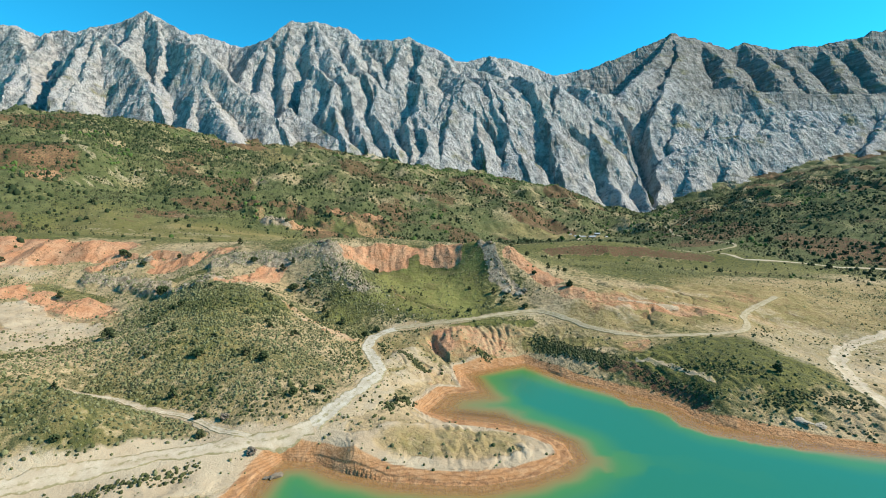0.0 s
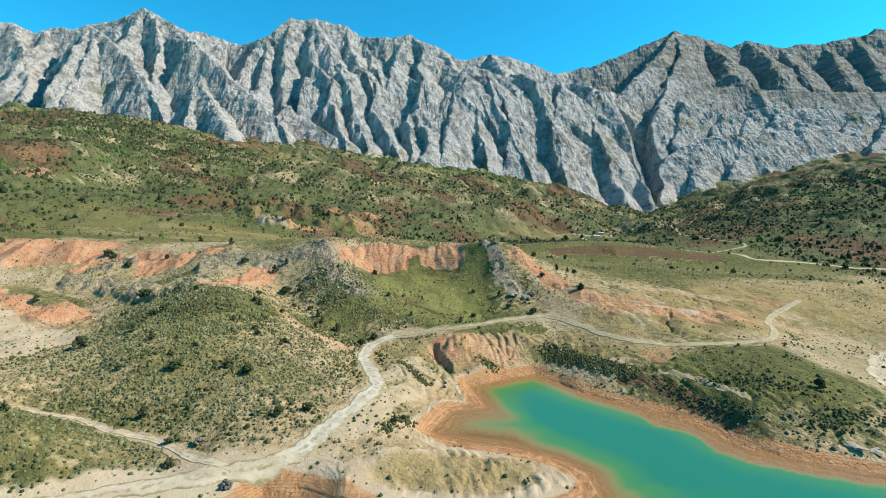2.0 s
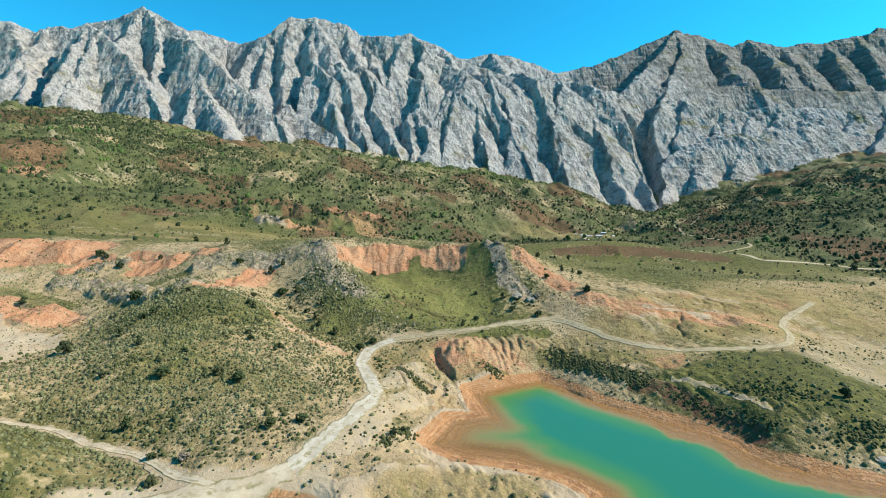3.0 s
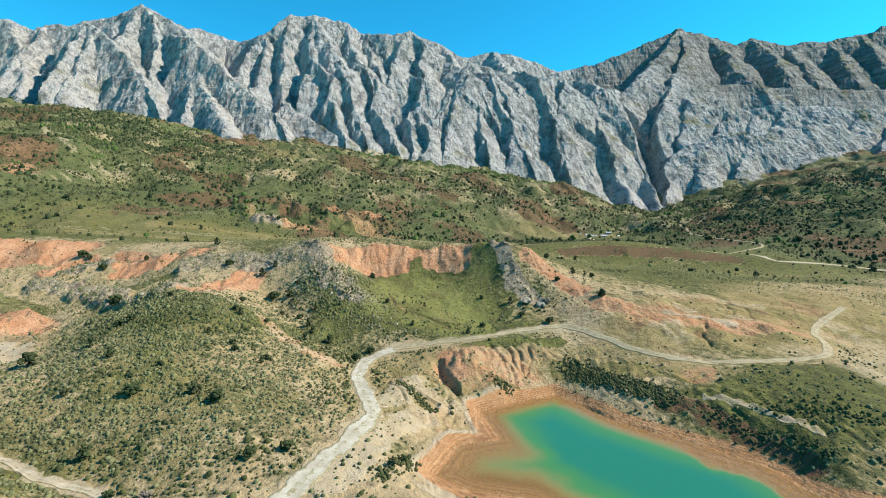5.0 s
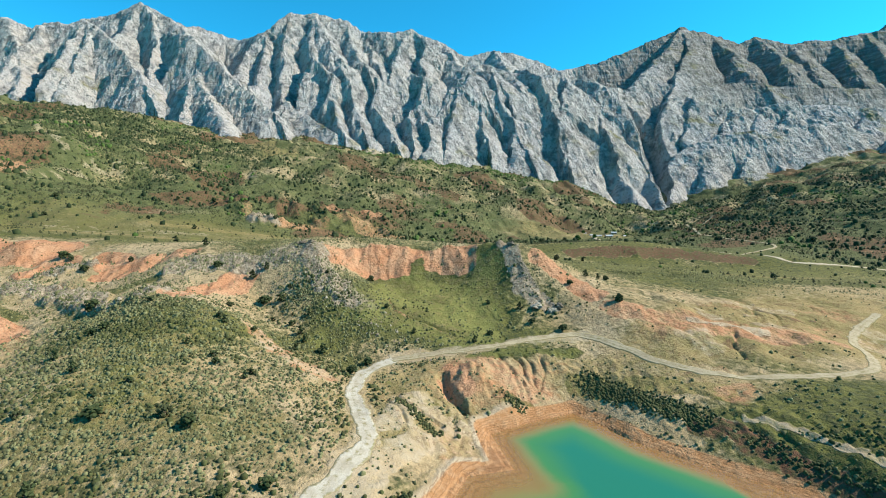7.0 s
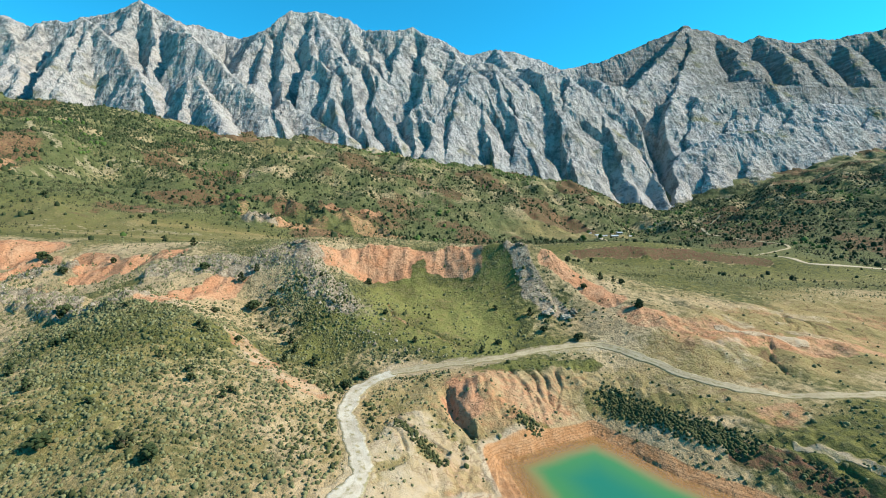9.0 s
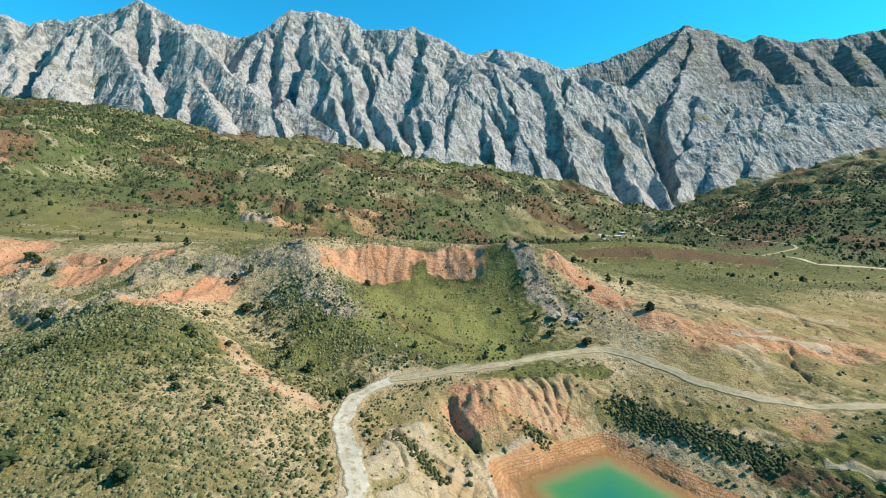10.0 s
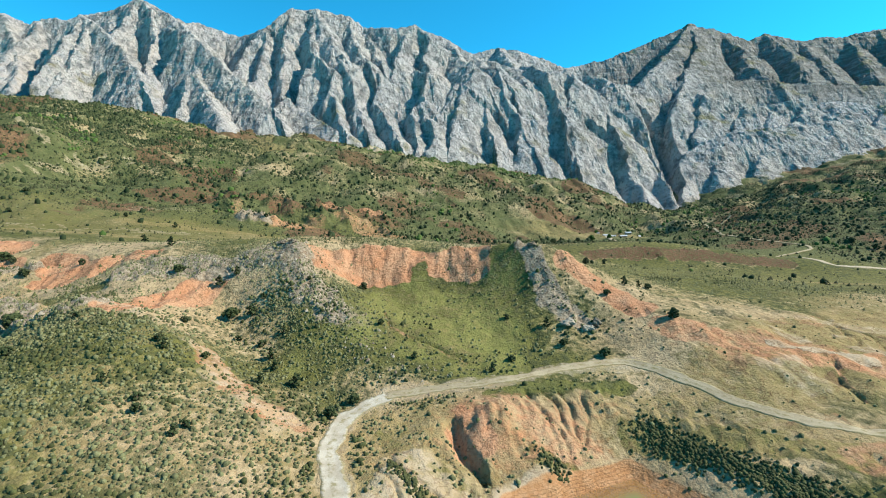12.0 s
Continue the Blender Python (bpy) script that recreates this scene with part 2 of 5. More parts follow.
CLEFT_SPURS = [
    ([(-1017, 2280, 941), (-796, 2060, 831), (-787, 2010, 762), (-746, 1930, 659), (-733, 1830, 555), (-718, 1740, 462)], 0.62, 2.6),
    ([(-796, 2060, 831), (-709, 1980, 747), (-616, 1890, 650), (-512, 1800, 558), (-425, 1720, 479)], 0.9, 1.4),
    ([(-746, 1930, 659), (-628, 1760, 508), (-453, 1420, 318)], 0.8, 1.3),
    ([(-474, 2420, 1110), (-580, 2330, 979), (-623, 2240, 870), (-639, 2180, 797), (-641, 2120, 728)], 0.8, 1.5),
    ([(-580, 2330, 979), (-555, 2200, 839), (-543, 2090, 728), (-551, 2030, 662)], 0.7, 2.3),
    ([(-474, 2420, 1110), (-483, 2240, 908), (-452, 2120, 777), (-448, 2030, 676), (-419, 1920, 555)], 0.65, 2.4),
]
CLEFT_SPURS_MORE = [
    ([(-404, 1900, 545), (-440, 1820, 469), (-470, 1740, 402)], 0.8, 1.2),
    ([(-404, 1900, 545), (-301, 1800, 463), (-196, 1700, 386)], 1.0, 1.2),
    ([(-355, 2400, 1109), (-365, 2280, 967), (-334, 2150, 821), (-341, 2060, 724)], 0.6, 1.7),
]
MIDDLE_RIBS = [
    ([(-323, 2060, 775), (-219, 1930, 661), (-224, 1850, 558), (-186, 1760, 452), (-164, 1690, 385)], 0.7, 2.6),
    ([(-197, 1990, 722), (-180, 1960, 699), (-138, 1860, 571), (-117, 1790, 485), (-97, 1710, 402)], 0.75, 2.3),
    ([(-111, 2040, 741), (-42, 1940, 653), (-56, 1830, 517), (-19, 1760, 446), (9, 1680, 371)], 0.75, 2.7),
    ([(102, 2010, 704), (141, 1950, 668), (120, 1830, 525), (130, 1760, 451)], 0.8, 2.6),
    ([(120, 1830, 525), (85, 1800, 491), (83, 1690, 364)], 0.8, 2.3),
    ([(275, 1980, 657), (242, 1880, 577), (182, 1780, 458), (144, 1680, 363)], 0.6, 2.3),
]
MIDDLE_RIBS_MORE = [
    ([(341, 1990, 714), (341, 1950, 690), (278, 1870, 588), (246, 1780, 485), (214, 1680, 364)], 0.65, 2.5),
    ([(393, 2000, 685), (388, 1940, 646), (360, 1830, 512), (357, 1700, 377)], 0.8, 2.6),
]
MIDDLE_RIBS_EAST = [
    ([(446, 1990, 703), (451, 1950, 679), (444, 1850, 564), (476, 1760, 454), (491, 1660, 339)], 0.75, 2.4),
    ([(557, 1990, 662), (560, 1930, 616), (508, 1800, 475), (471, 1720, 382)], 0.65, 2.7),
    ([(658, 2000, 702), (662, 1960, 673), (661, 1890, 589), (648, 1800, 488)], 0.75, 2.4),
    ([(772, 2010, 704), (775, 1960, 671), (685, 1830, 510), (659, 1730, 399), (638, 1620, 287)], 0.62, 2.6),
    ([(926, 2010, 685), (926, 1960, 656), (867, 1860, 520), (854, 1780, 438)], 0.65, 2.6),
    ([(926, 1960, 656), (978, 1880, 560), (1000, 1800, 472), (975, 1640, 285), (925, 1520, 191), (879, 1420, 120)], 3.0, 1.0),
]
UPPER_SLOPES = [
    ([(-355, 2400, 1109), (-275, 2220, 907), (-203, 2050, 756)], 0.6, 0.9),
    ([(-199, 2390, 1068), (-168, 2240, 906), (-112, 2060, 753)], 0.6, 1.2),
    ([(-123, 2370, 1010), (-90, 2270, 907), (-44, 2090, 755)], 0.65, 1.5),
    ([(97, 2300, 998), (44, 2190, 864), (29, 2110, 784)], 0.65, 2.3),
    ([(125, 2292, 1001), (179, 2210, 912), (152, 2120, 806), (153, 2040, 732)], 0.6, 2.4),
    ([(276, 2280, 935), (300, 2150, 811), (344, 2010, 726)], 0.6, 0.8),
    ([(395, 2250, 855), (427, 2120, 767), (450, 2010, 714)], 0.6, 0.9),
    ([(713, 3090, 1225), (681, 2700, 998), (566, 2020, 676)], 0.6, 0.9),
    ([(614, 2200, 799), (668, 2030, 717), (775, 2020, 709)], 0.6, 1.6),
]
UPPER_SLOPES_MORE = [
    ([(792, 2120, 743), (931, 2020, 691), (1116, 2120, 686)], 0.6, 1.6),
]
EAST_SPURS = [
    ([(1974, 2950, 1363), (1688, 2650, 1103), (1447, 2420, 917), (1213, 2180, 741), (1095, 2080, 650)], 0.7, 1.5),
    ([(1974, 2950, 1363), (1825, 2650, 1118), (1556, 2350, 867), (1370, 2120, 700), (1183, 1890, 548), (1108, 1800, 430), (1018, 1650, 282), (923, 1480, 155)], 0.75, 2.7),
    ([(1374, 2010, 638), (1334, 1920, 588), (1251, 1830, 485), (1187, 1760, 400)], 0.8, 2.2),
    ([(2179, 2960, 1326), (2142, 2700, 1123), (1997, 2450, 912), (1942, 2250, 775)], 0.55, 0.78),
    ([(2529, 2965, 1323), (2428, 2650, 1087), (2271, 2400, 881)], 0.55, 0.78),
    ([(2736, 2900, 1263), (2570, 2600, 1032), (2445, 2400, 870)], 0.55, 0.78),
    ([(3005, 2850, 1276), (2901, 2650, 1102), (2711, 2400, 878)], 0.55, 0.78),
]
EAST_SPURS_MORE = [
    ([(3207, 2800, 1312), (3007, 2500, 1035), (2880, 2300, 820)], 0.55, 0.78),
]
EAST_WALLS = [
    ([(1115, 2080, 651), (1315, 2200, 744), (1480, 2150, 717), (1824, 2250, 777), (2107, 2200, 747), (2386, 2150, 733), (2794, 2100, 729)], 0.2, 1.3),
    ([(1293, 1980, 612), (1416, 1920, 569), (1549, 1880, 542), (1740, 1850, 568), (1876, 1820, 559), (2101, 1750, 517)], 0.15, 1.5),
    ([(1495, 1880, 537), (1322, 1740, 387), (1159, 1600, 256)], 0.7, 1.3),
    ([(1592, 1850, 519), (1481, 1750, 413), (1320, 1600, 278)], 0.7, 1.5),
    ([(1763, 1850, 559), (1605, 1760, 452), (1505, 1660, 342), (1454, 1580, 265)], 0.65, 2.4),
    ([(1848, 1820, 553), (1690, 1700, 407), (1551, 1570, 275)], 0.6, 1.6),
    ([(2031, 1760, 518), (1818, 1640, 386), (1660, 1540, 283)], 0.6, 1.7),
]
EAST_WALLS_MORE = [
    ([(2210, 1750, 543), (1996, 1620, 418), (1800, 1500, 325)], 0.6, 1.6),
]
APRON = [
    ([(854, 1780, 438), (847, 1690, 330), (830, 1570, 215), (796, 1440, 140)], 0.7, 1.1),
    ([(-190, 1800, 330), (-60, 1770, 345), (200, 1790, 365), (430, 1790, 385), (560, 1800, 420), (700, 1790, 430), (820, 1720, 350), (890, 1620, 225)], 1.3, 0.9),
    ([(1090, 1680, 320), (1300, 1720, 390), (1550, 1700, 420), (1800, 1680, 450)], 1.3, 0.9),
]
CRESTS = SKYLINE + EAST_SKYLINE + WEST_SPURS + WEST_SPURS_MORE + CLEFT_SPURS + CLEFT_SPURS_MORE + MIDDLE_RIBS + MIDDLE_RIBS_MORE + MIDDLE_RIBS_EAST + UPPER_SLOPES + UPPER_SLOPES_MORE + EAST_SPURS + EAST_SPURS_MORE + EAST_WALLS + EAST_WALLS_MORE + APRON


GORGE = [(895, 1390, 108), (935, 1490, 120), (985, 1590, 150), (1035, 1720, 225), (1072, 1830, 320), (1075, 1920, 420), (1040, 2000, 520)]
# Ravines cut into the faces: points, and the rise of their left and right walls.
RAVINES = [(GORGE, 3.2, 2.6)]


def mountains(x, y):
    """Height of the rock, and of the crest nearest in height."""
    wx = x + 11 * fbm(x, y, 90, 4, 31, 0.6)
    wy = y + 11 * fbm(x, y, 90, 4, 57, 0.6)
    top = np.full(x.shape, -500.0)
    for line, left, right in CRESTS:
        xs, ys = [p[0] for p in line], [p[1] for p in line]
        near = (wx > min(xs) - 900) & (wx < max(xs) + 900) & (wy > min(ys) - 900) & (wy < max(ys) + 900)
        if not near.any():
            continue
        d, z, side = along(wx[near], wy[near], line)
        fall = np.where(side > 0, left, right)
        h = z - fall * (np.sqrt(d * d + 36) - 6) - 0.0022 * d * d
        top[near] = np.maximum(top[near], h)
    for line, left, right in RAVINES:
        d, z, side = along(wx, wy, line)
        top = np.minimum(top, z + np.where(side > 0, left, right) * (np.sqrt(d * d + 100) - 10))
    return top


def near_heights(x, y, base):
    """Gullies, crags, banks and strand lines of the land round the lake, and the distance from the shore (negative in the lake)."""
    r = np.hypot(x, y)
    shore, _, _ = along(x, y, LAKE + LAKE[:1])
    shore = np.where(inside(x, y, LAKE), -shore, shore)
    road = np.minimum(along(x, y, ROAD)[0], along(x, y, TRACK)[0] + 2)
    calm = smooth(road, 3.5, 12) * smooth(np.abs(shore), 1, 14)
    z = base + calm * 0.8 * smooth(r, 100, 300) * fbm(x, y, 90, 4, 3)
    z += calm * 0.9 * fbm(x, y, 14, 4, 11) * (1 - 0.8 * smooth(y, 370, 430))
    red = red_cover(x, y)
    wx, wy = x + 3 * fbm(x, y, 20, 2, 71), y + 3 * fbm(x, y, 20, 2, 73)
    z += crag_cover(x, y) * calm * smooth(-x, 100, 130) * 3.0 * ridged(wx, wy * 0.6, 16, 3, 17)
    z += red * calm * smooth(-x, 110, 150) * 10 * (np.abs(perlin(wx / 30, wy / 48, 9)) - 0.25)
    z += red * calm * (1 - smooth(-x, 60, 100)) * smooth(y, 315, 330) * 5.0 * (0.25 + smooth(fbm(x, y, 45, 3, 68), -0.3, 0.3)) * (np.abs(perlin(wx / 17, wy / 70, 12)) - 0.25)
    z += red * calm * (2.2 * (np.abs(perlin(wx / 9, wy / 30, 5)) - 0.3) + 0.8 * (np.abs(perlin(wx / 3.5, wy / 12, 6)) - 0.3))
    z += calm * blob(x, y, 175, 258, 60, 34, 15) * 2.6 * (np.abs(perlin(wx / 16 + wy / 40, wy / 26, 14)) - 0.3)
    bank = smooth(shore, 2, 8) * (1 - smooth(shore, 24, 38)) * smooth(x, 5, 20)
    z += bank * calm * 1.3 * (np.abs(perlin(wx / 4, wy / 9, 8)) - 0.3)
    z -= runnel_cut(wx, wy) * 1.0 * smooth(road, 3.5, 7)
    d, _, side = along(wx, wy, GULLY)
    z -= 3.6 * np.where(side > 0, 1 - smooth(d, 0.2, 2.2), 1 - smooth(d, 0.6, 4.5)) * smooth(road, 4, 8)
    z += 2.0 * blob(x, y, 33, 231, 5, 9, -25)
    z += crag_cover(x, y) * calm * (1.2 * ridged(x, y, 10, 4, 15) - 0.5)
    step = (1 - smooth(shore, 8, 16)) * smooth(shore, 0.3, 1.5)
    z += step * 0.13 * np.sin(z * 2 * math.pi / 0.55 + 3 * fbm(x, y, 12, 3, 65))
    z = np.where(shore > 0, np.maximum(z, 0.04 + 0.05 * np.minimum(shore, 6)), -np.minimum(7.0, 0.10 * -shore + 0.012 * shore * shore))
    return z, shore


def heights(x, y):
    """Height of the ground, how much of it is bare mountain, and the distance from the shore (negative in the lake)."""
    r = np.hypot(x, y)
    z = land(x, y)
    shore, bare = np.full(x.shape, 500.0), np.zeros(x.shape)
    near = r < 560
    far = r > 1150
    flat = 1 - 0.9 * smooth(400 - np.abs(y - 560), 0, 330) * smooth(x, -320, -150) * smooth(760 - x, 0, 200)
    out = ~near
    rough = 6 * smooth(r[out], 500, 900) + 10 * smooth(r[out], 900, 1500) + 0.8
    z[out] += rough * flat[out] * fbm(x[out], y[out], 90, 4, 3)
    z[out] -= (2.5 + 5 * smooth(r[out], 700, 1150)) * flat[out] * smooth(r[out], 640, 800) * (ridged(x[out], y[out] * 0.7, 170, 4, 19, 0.5) - 0.6)
    z[out] += 3.2 * smooth(r[out], 620, 760) * flat[out] * (ridged(x[out], y[out] * 0.8, 62, 3, 18, 0.55) - 0.5)
    z[out] += 9 * strip(x[out], y[out], [(-225, 752), (-160, 775), (-77, 762), (-20, 775)], 42) * (0.3 + ridged(x[out], y[out], 55, 3, 16))
    z[out] += 7 * blob(x[out], y[out], -168, 692, 22, 17) * (0.6 + 0.8 * ridged(x[out], y[out], 22, 3, 15))
    if near.any():
        z[near], shore[near] = near_heights(x[near], y[near], z[near])
    if far.any():
        fx, fy = x[far], y[far]
        top = mountains(fx, fy)
        over = top - z[far]
        m = smooth(over, -25, 30) * smooth(fy, 1150, 1350)
        wx = fx + 20 * fbm(fx, fy, 120, 3, 43)
        crag = smooth(fbm(fx, fy, 260, 3, 48), -0.25, 0.3)
        flutes = 3.5 * ridged(wx + 0.3 * fy, fy * 0.5, 60, 4, 41, 0.55) + (3.5 + 3 * smooth(fx, 1000, 1400)) * ridged(wx, fy * 0.8, 170, 4, 47, 0.5)
        flutes += (0.2 + 0.8 * crag) * 5.0 * (ridged(wx, 0.8 * fy, 50, 4, 44, 0.66) - 0.4)
        bed = (top + 0.22 * fx + 0.1 * fy + 14 * fbm(fx, fy, 90, 3, 45)) / 30
        flutes += (0.3 + crag) * 3.2 * smooth(np.abs(bed - np.floor(bed) - 0.5), 0.0, 0.32)
        flutes = flutes * (0.3 + 0.7 * smooth(along(fx, fy, GORGE)[0], 30, 150))
        z[far] = np.where(over > 0, top, z[far]) + m * (flutes - 7) * smooth(over, -10, 120)
        bare[far] = m
    return z, bare, shore


def blob(x, y, cx, cy, rx, ry, turn=0.0):
    """An uneven patch: 1 inside, 0 outside."""
    out = np.zeros(x.shape)
    reach = 2.5 * max(rx, ry)
    near = (np.abs(x - cx) < reach) & (np.abs(y - cy) < reach)
    if near.any():
        x, y = x[near], y[near]
        c, s = math.cos(radians(turn)), math.sin(radians(turn))
        u, v = ((x - cx) * c + (y - cy) * s) / rx, ((y - cy) * c - (x - cx) * s) / ry
        d = np.sqrt(u * u + v * v) + 0.35 * fbm(x, y, 0.5 * (rx + ry), 3, 91)
        out[near] = 1 - smooth(d, 0.7, 1.7)
    return out


def strip(x, y, line, width):
    """An uneven band along a line."""
    out = np.zeros(x.shape)
    xs, ys, reach = [p[0] for p in line], [p[1] for p in line], 2.2 * width
    near = (x > min(xs) - reach) & (x < max(xs) + reach) & (y > min(ys) - reach) & (y < max(ys) + reach)
    if near.any():
        x, y = x[near], y[near]
        d = along(x, y, line)[0] + width * 0.45 * fbm(x, y, width * 1.6, 3, 95)
        out[near] = 1 - smooth(d, width * 0.6, width)
    return out


def runnel_cut(x, y):
    """The narrow runnels that rain has cut into the slopes."""
    m = np.zeros(x.shape)
    near = (x > -10) & (x < 215) & (y > 195) & (y < 325)
    if near.any():
        x, y = x[near], y[near]
        ragged = 0.5 * fbm(x, y, 5, 2, 33)
        for line in RUNNELS:
            m[near] = np.maximum(m[near], 1 - smooth(along(x, y, line)[0] + ragged, 0.2, 1.1))
    return m


def red_cover(x, y):
    m = strip(x, y, [(-40, 347), (-10, 354), (20, 354), (45, 350), (62, 345)], 13)
    m = m * (1 - 0.9 * np.maximum(blob(x, y, 20, 344, 5, 9), blob(x, y, 63, 344, 6, 8)))
    west = strip(x, y, [(-345, 424), (-313, 420), (-277, 408), (-248, 398), (-233, 402)], 23)
    for line, width, much in (([(-300, 382), (-266, 392)], 13, 0.9), ([(-226, 374), (-213, 387)], 9, 0.95), ([(-192, 388), (-172, 372), (-156, 374), (-134, 371)], 13, 1.0),
                              ([(-181, 364), (-169, 366)], 7, 1.0), ([(-222, 306), (-198, 294), (-178, 290)], 13, 0.85), ([(-262, 330), (-234, 316)], 13, 0.75),
                              ([(-201, 356), (-190, 347)], 6, 0.65), ([(-310, 405), (-292, 385)], 10, 0.8)):
        west = np.maximum(west, much * strip(x, y, line, width))
    m = np.maximum(m, west * (0.8 + 0.3 * smooth(fbm(x, y, 34, 3, 76), -0.25, 0.15)))
    m = np.maximum(m, strip(x, y, [(-105, 297), (-98, 312), (-88, 325), (-79, 339)], 10.5))
    m = np.maximum(m, 0.56 * strip(x, y, [(112, 277), (130, 259), (150, 248), (175, 241), (200, 243)], 10))
    m = np.maximum(m, 0.5 * blob(x, y, 124, 204, 9, 6))
    m = np.maximum(m, 0.7 * strip(x, y, [(92, 322), (103, 305), (113, 290)], 9))
    return m


def crag_cover(x, y):
    m = strip(x, y, [(-50, 349), (-36, 325), (-22, 305)], 11)
    m = np.maximum(m, 0.72 * strip(x, y, [(74, 337), (76, 322), (76, 304), (87, 289)], 7.5))
    m = np.maximum(m, 0.9 * strip(x, y, [(-54, 351), (-79, 348), (-100, 349), (-124, 348)], 14))
    m = np.maximum(m, 0.9 * strip(x, y, [(-218, 350), (-191, 340), (-165, 324), (-148, 309), (-116, 298)], 10))
    m = np.maximum(m, 0.85 * strip(x, y, [(-213, 372), (-194, 378)], 7))
    m = np.maximum(m, 0.8 * blob(x, y, -168, 690, 20, 15))
    return m


# ---------------------------------------------------------------- materials
def material(name):
    m = bpy.data.materials.new(name)
    m.use_nodes = True
    return m, m.node_tree.nodes, m.node_tree.links


class Nodes:
    """Short hand for node trees."""

    def __init__(self, name):
        self.m, self.n, self.l = material(name)
        self.bsdf = self.n["Principled BSDF"]

    def put(self, socket, value):
        if isinstance(value, bpy.types.NodeSocket):
            self.l.new(value, socket)
        elif isinstance(value, tuple) and len(value) == 3 and socket.type == "RGBA":
            socket.default_value = (*value, 1)
        else:
            socket.default_value = value

    def noise(self, scale, detail=6, rough=0.6, coords=None):
        t = self.n.new("ShaderNodeTexNoise")
        t.inputs["Scale"].default_value, t.inputs["Detail"].default_value, t.inputs["Roughness"].default_value = scale, detail, rough
        self.l.new(coords or self.place(), t.inputs["Vector"])
        return t.outputs["Fac"]

    def cells(self, scale, coords=None, feature="F1"):
        t = self.n.new("ShaderNodeTexVoronoi")
        t.feature = feature
        t.inputs["Scale"].default_value = scale
        self.l.new(coords or self.place(), t.inputs["Vector"])
        return t.outputs["Distance"]

    def place(self, scale=None):
        g = self.n.new("ShaderNodeNewGeometry").outputs["Position"]
        if scale:
            v = self.n.new("ShaderNodeVectorMath")
            v.operation = "MULTIPLY"
            self.l.new(g, v.inputs[0])
            v.inputs[1].default_value = scale
            return v.outputs[0]
        return g

    def ramp(self, fac, lo, hi, a=0.0, b=1.0):
        t = self.n.new("ShaderNodeMapRange")
        t.interpolation_type = "SMOOTHSTEP"
        for k, v in (("Value", fac), ("From Min", lo), ("From Max", hi), ("To Min", a), ("To Max", b)):
            self.put(t.inputs[k], v)
        return t.outputs["Result"]

    def mix(self, fac, a, b, mode="MIX"):
        t = self.n.new("ShaderNodeMix")
        t.data_type, t.blend_type = "RGBA", mode
        self.put(t.inputs["Factor"], fac)
        self.put(t.inputs[6], a)
        self.put(t.inputs[7], b)
        return t.outputs[2]

    def math(self, op, a, b=0.0):
        t = self.n.new("ShaderNodeMath")
        t.operation = op
        self.put(t.inputs[0], a)
        self.put(t.inputs[1], b)
        return t.outputs[0]

    def attribute(self, name):
        t = self.n.new("ShaderNodeAttribute")
        t.attribute_name = name
        s = self.n.new("ShaderNodeSeparateColor")
        self.l.new(t.outputs["Color"], s.inputs[0])
        return s.outputs[0], s.outputs[1], s.outputs[2], t.outputs["Alpha"]

    def bump(self, height, strength, distance):
        t = self.n.new("ShaderNodeBump")
        t.inputs["Strength"].default_value, t.inputs["Distance"].default_value = strength, distance
        self.l.new(height, t.inputs["Height"])
        self.l.new(t.outputs[0], self.bsdf.inputs["Normal"])

    def done(self, color, rough=0.9, specular=0.2):
        self.put(self.bsdf.inputs["Base Color"], color)
        self.put(self.bsdf.inputs["Roughness"], rough)
        self.put(self.bsdf.inputs["Specular IOR Level"], specular)
        return self.m


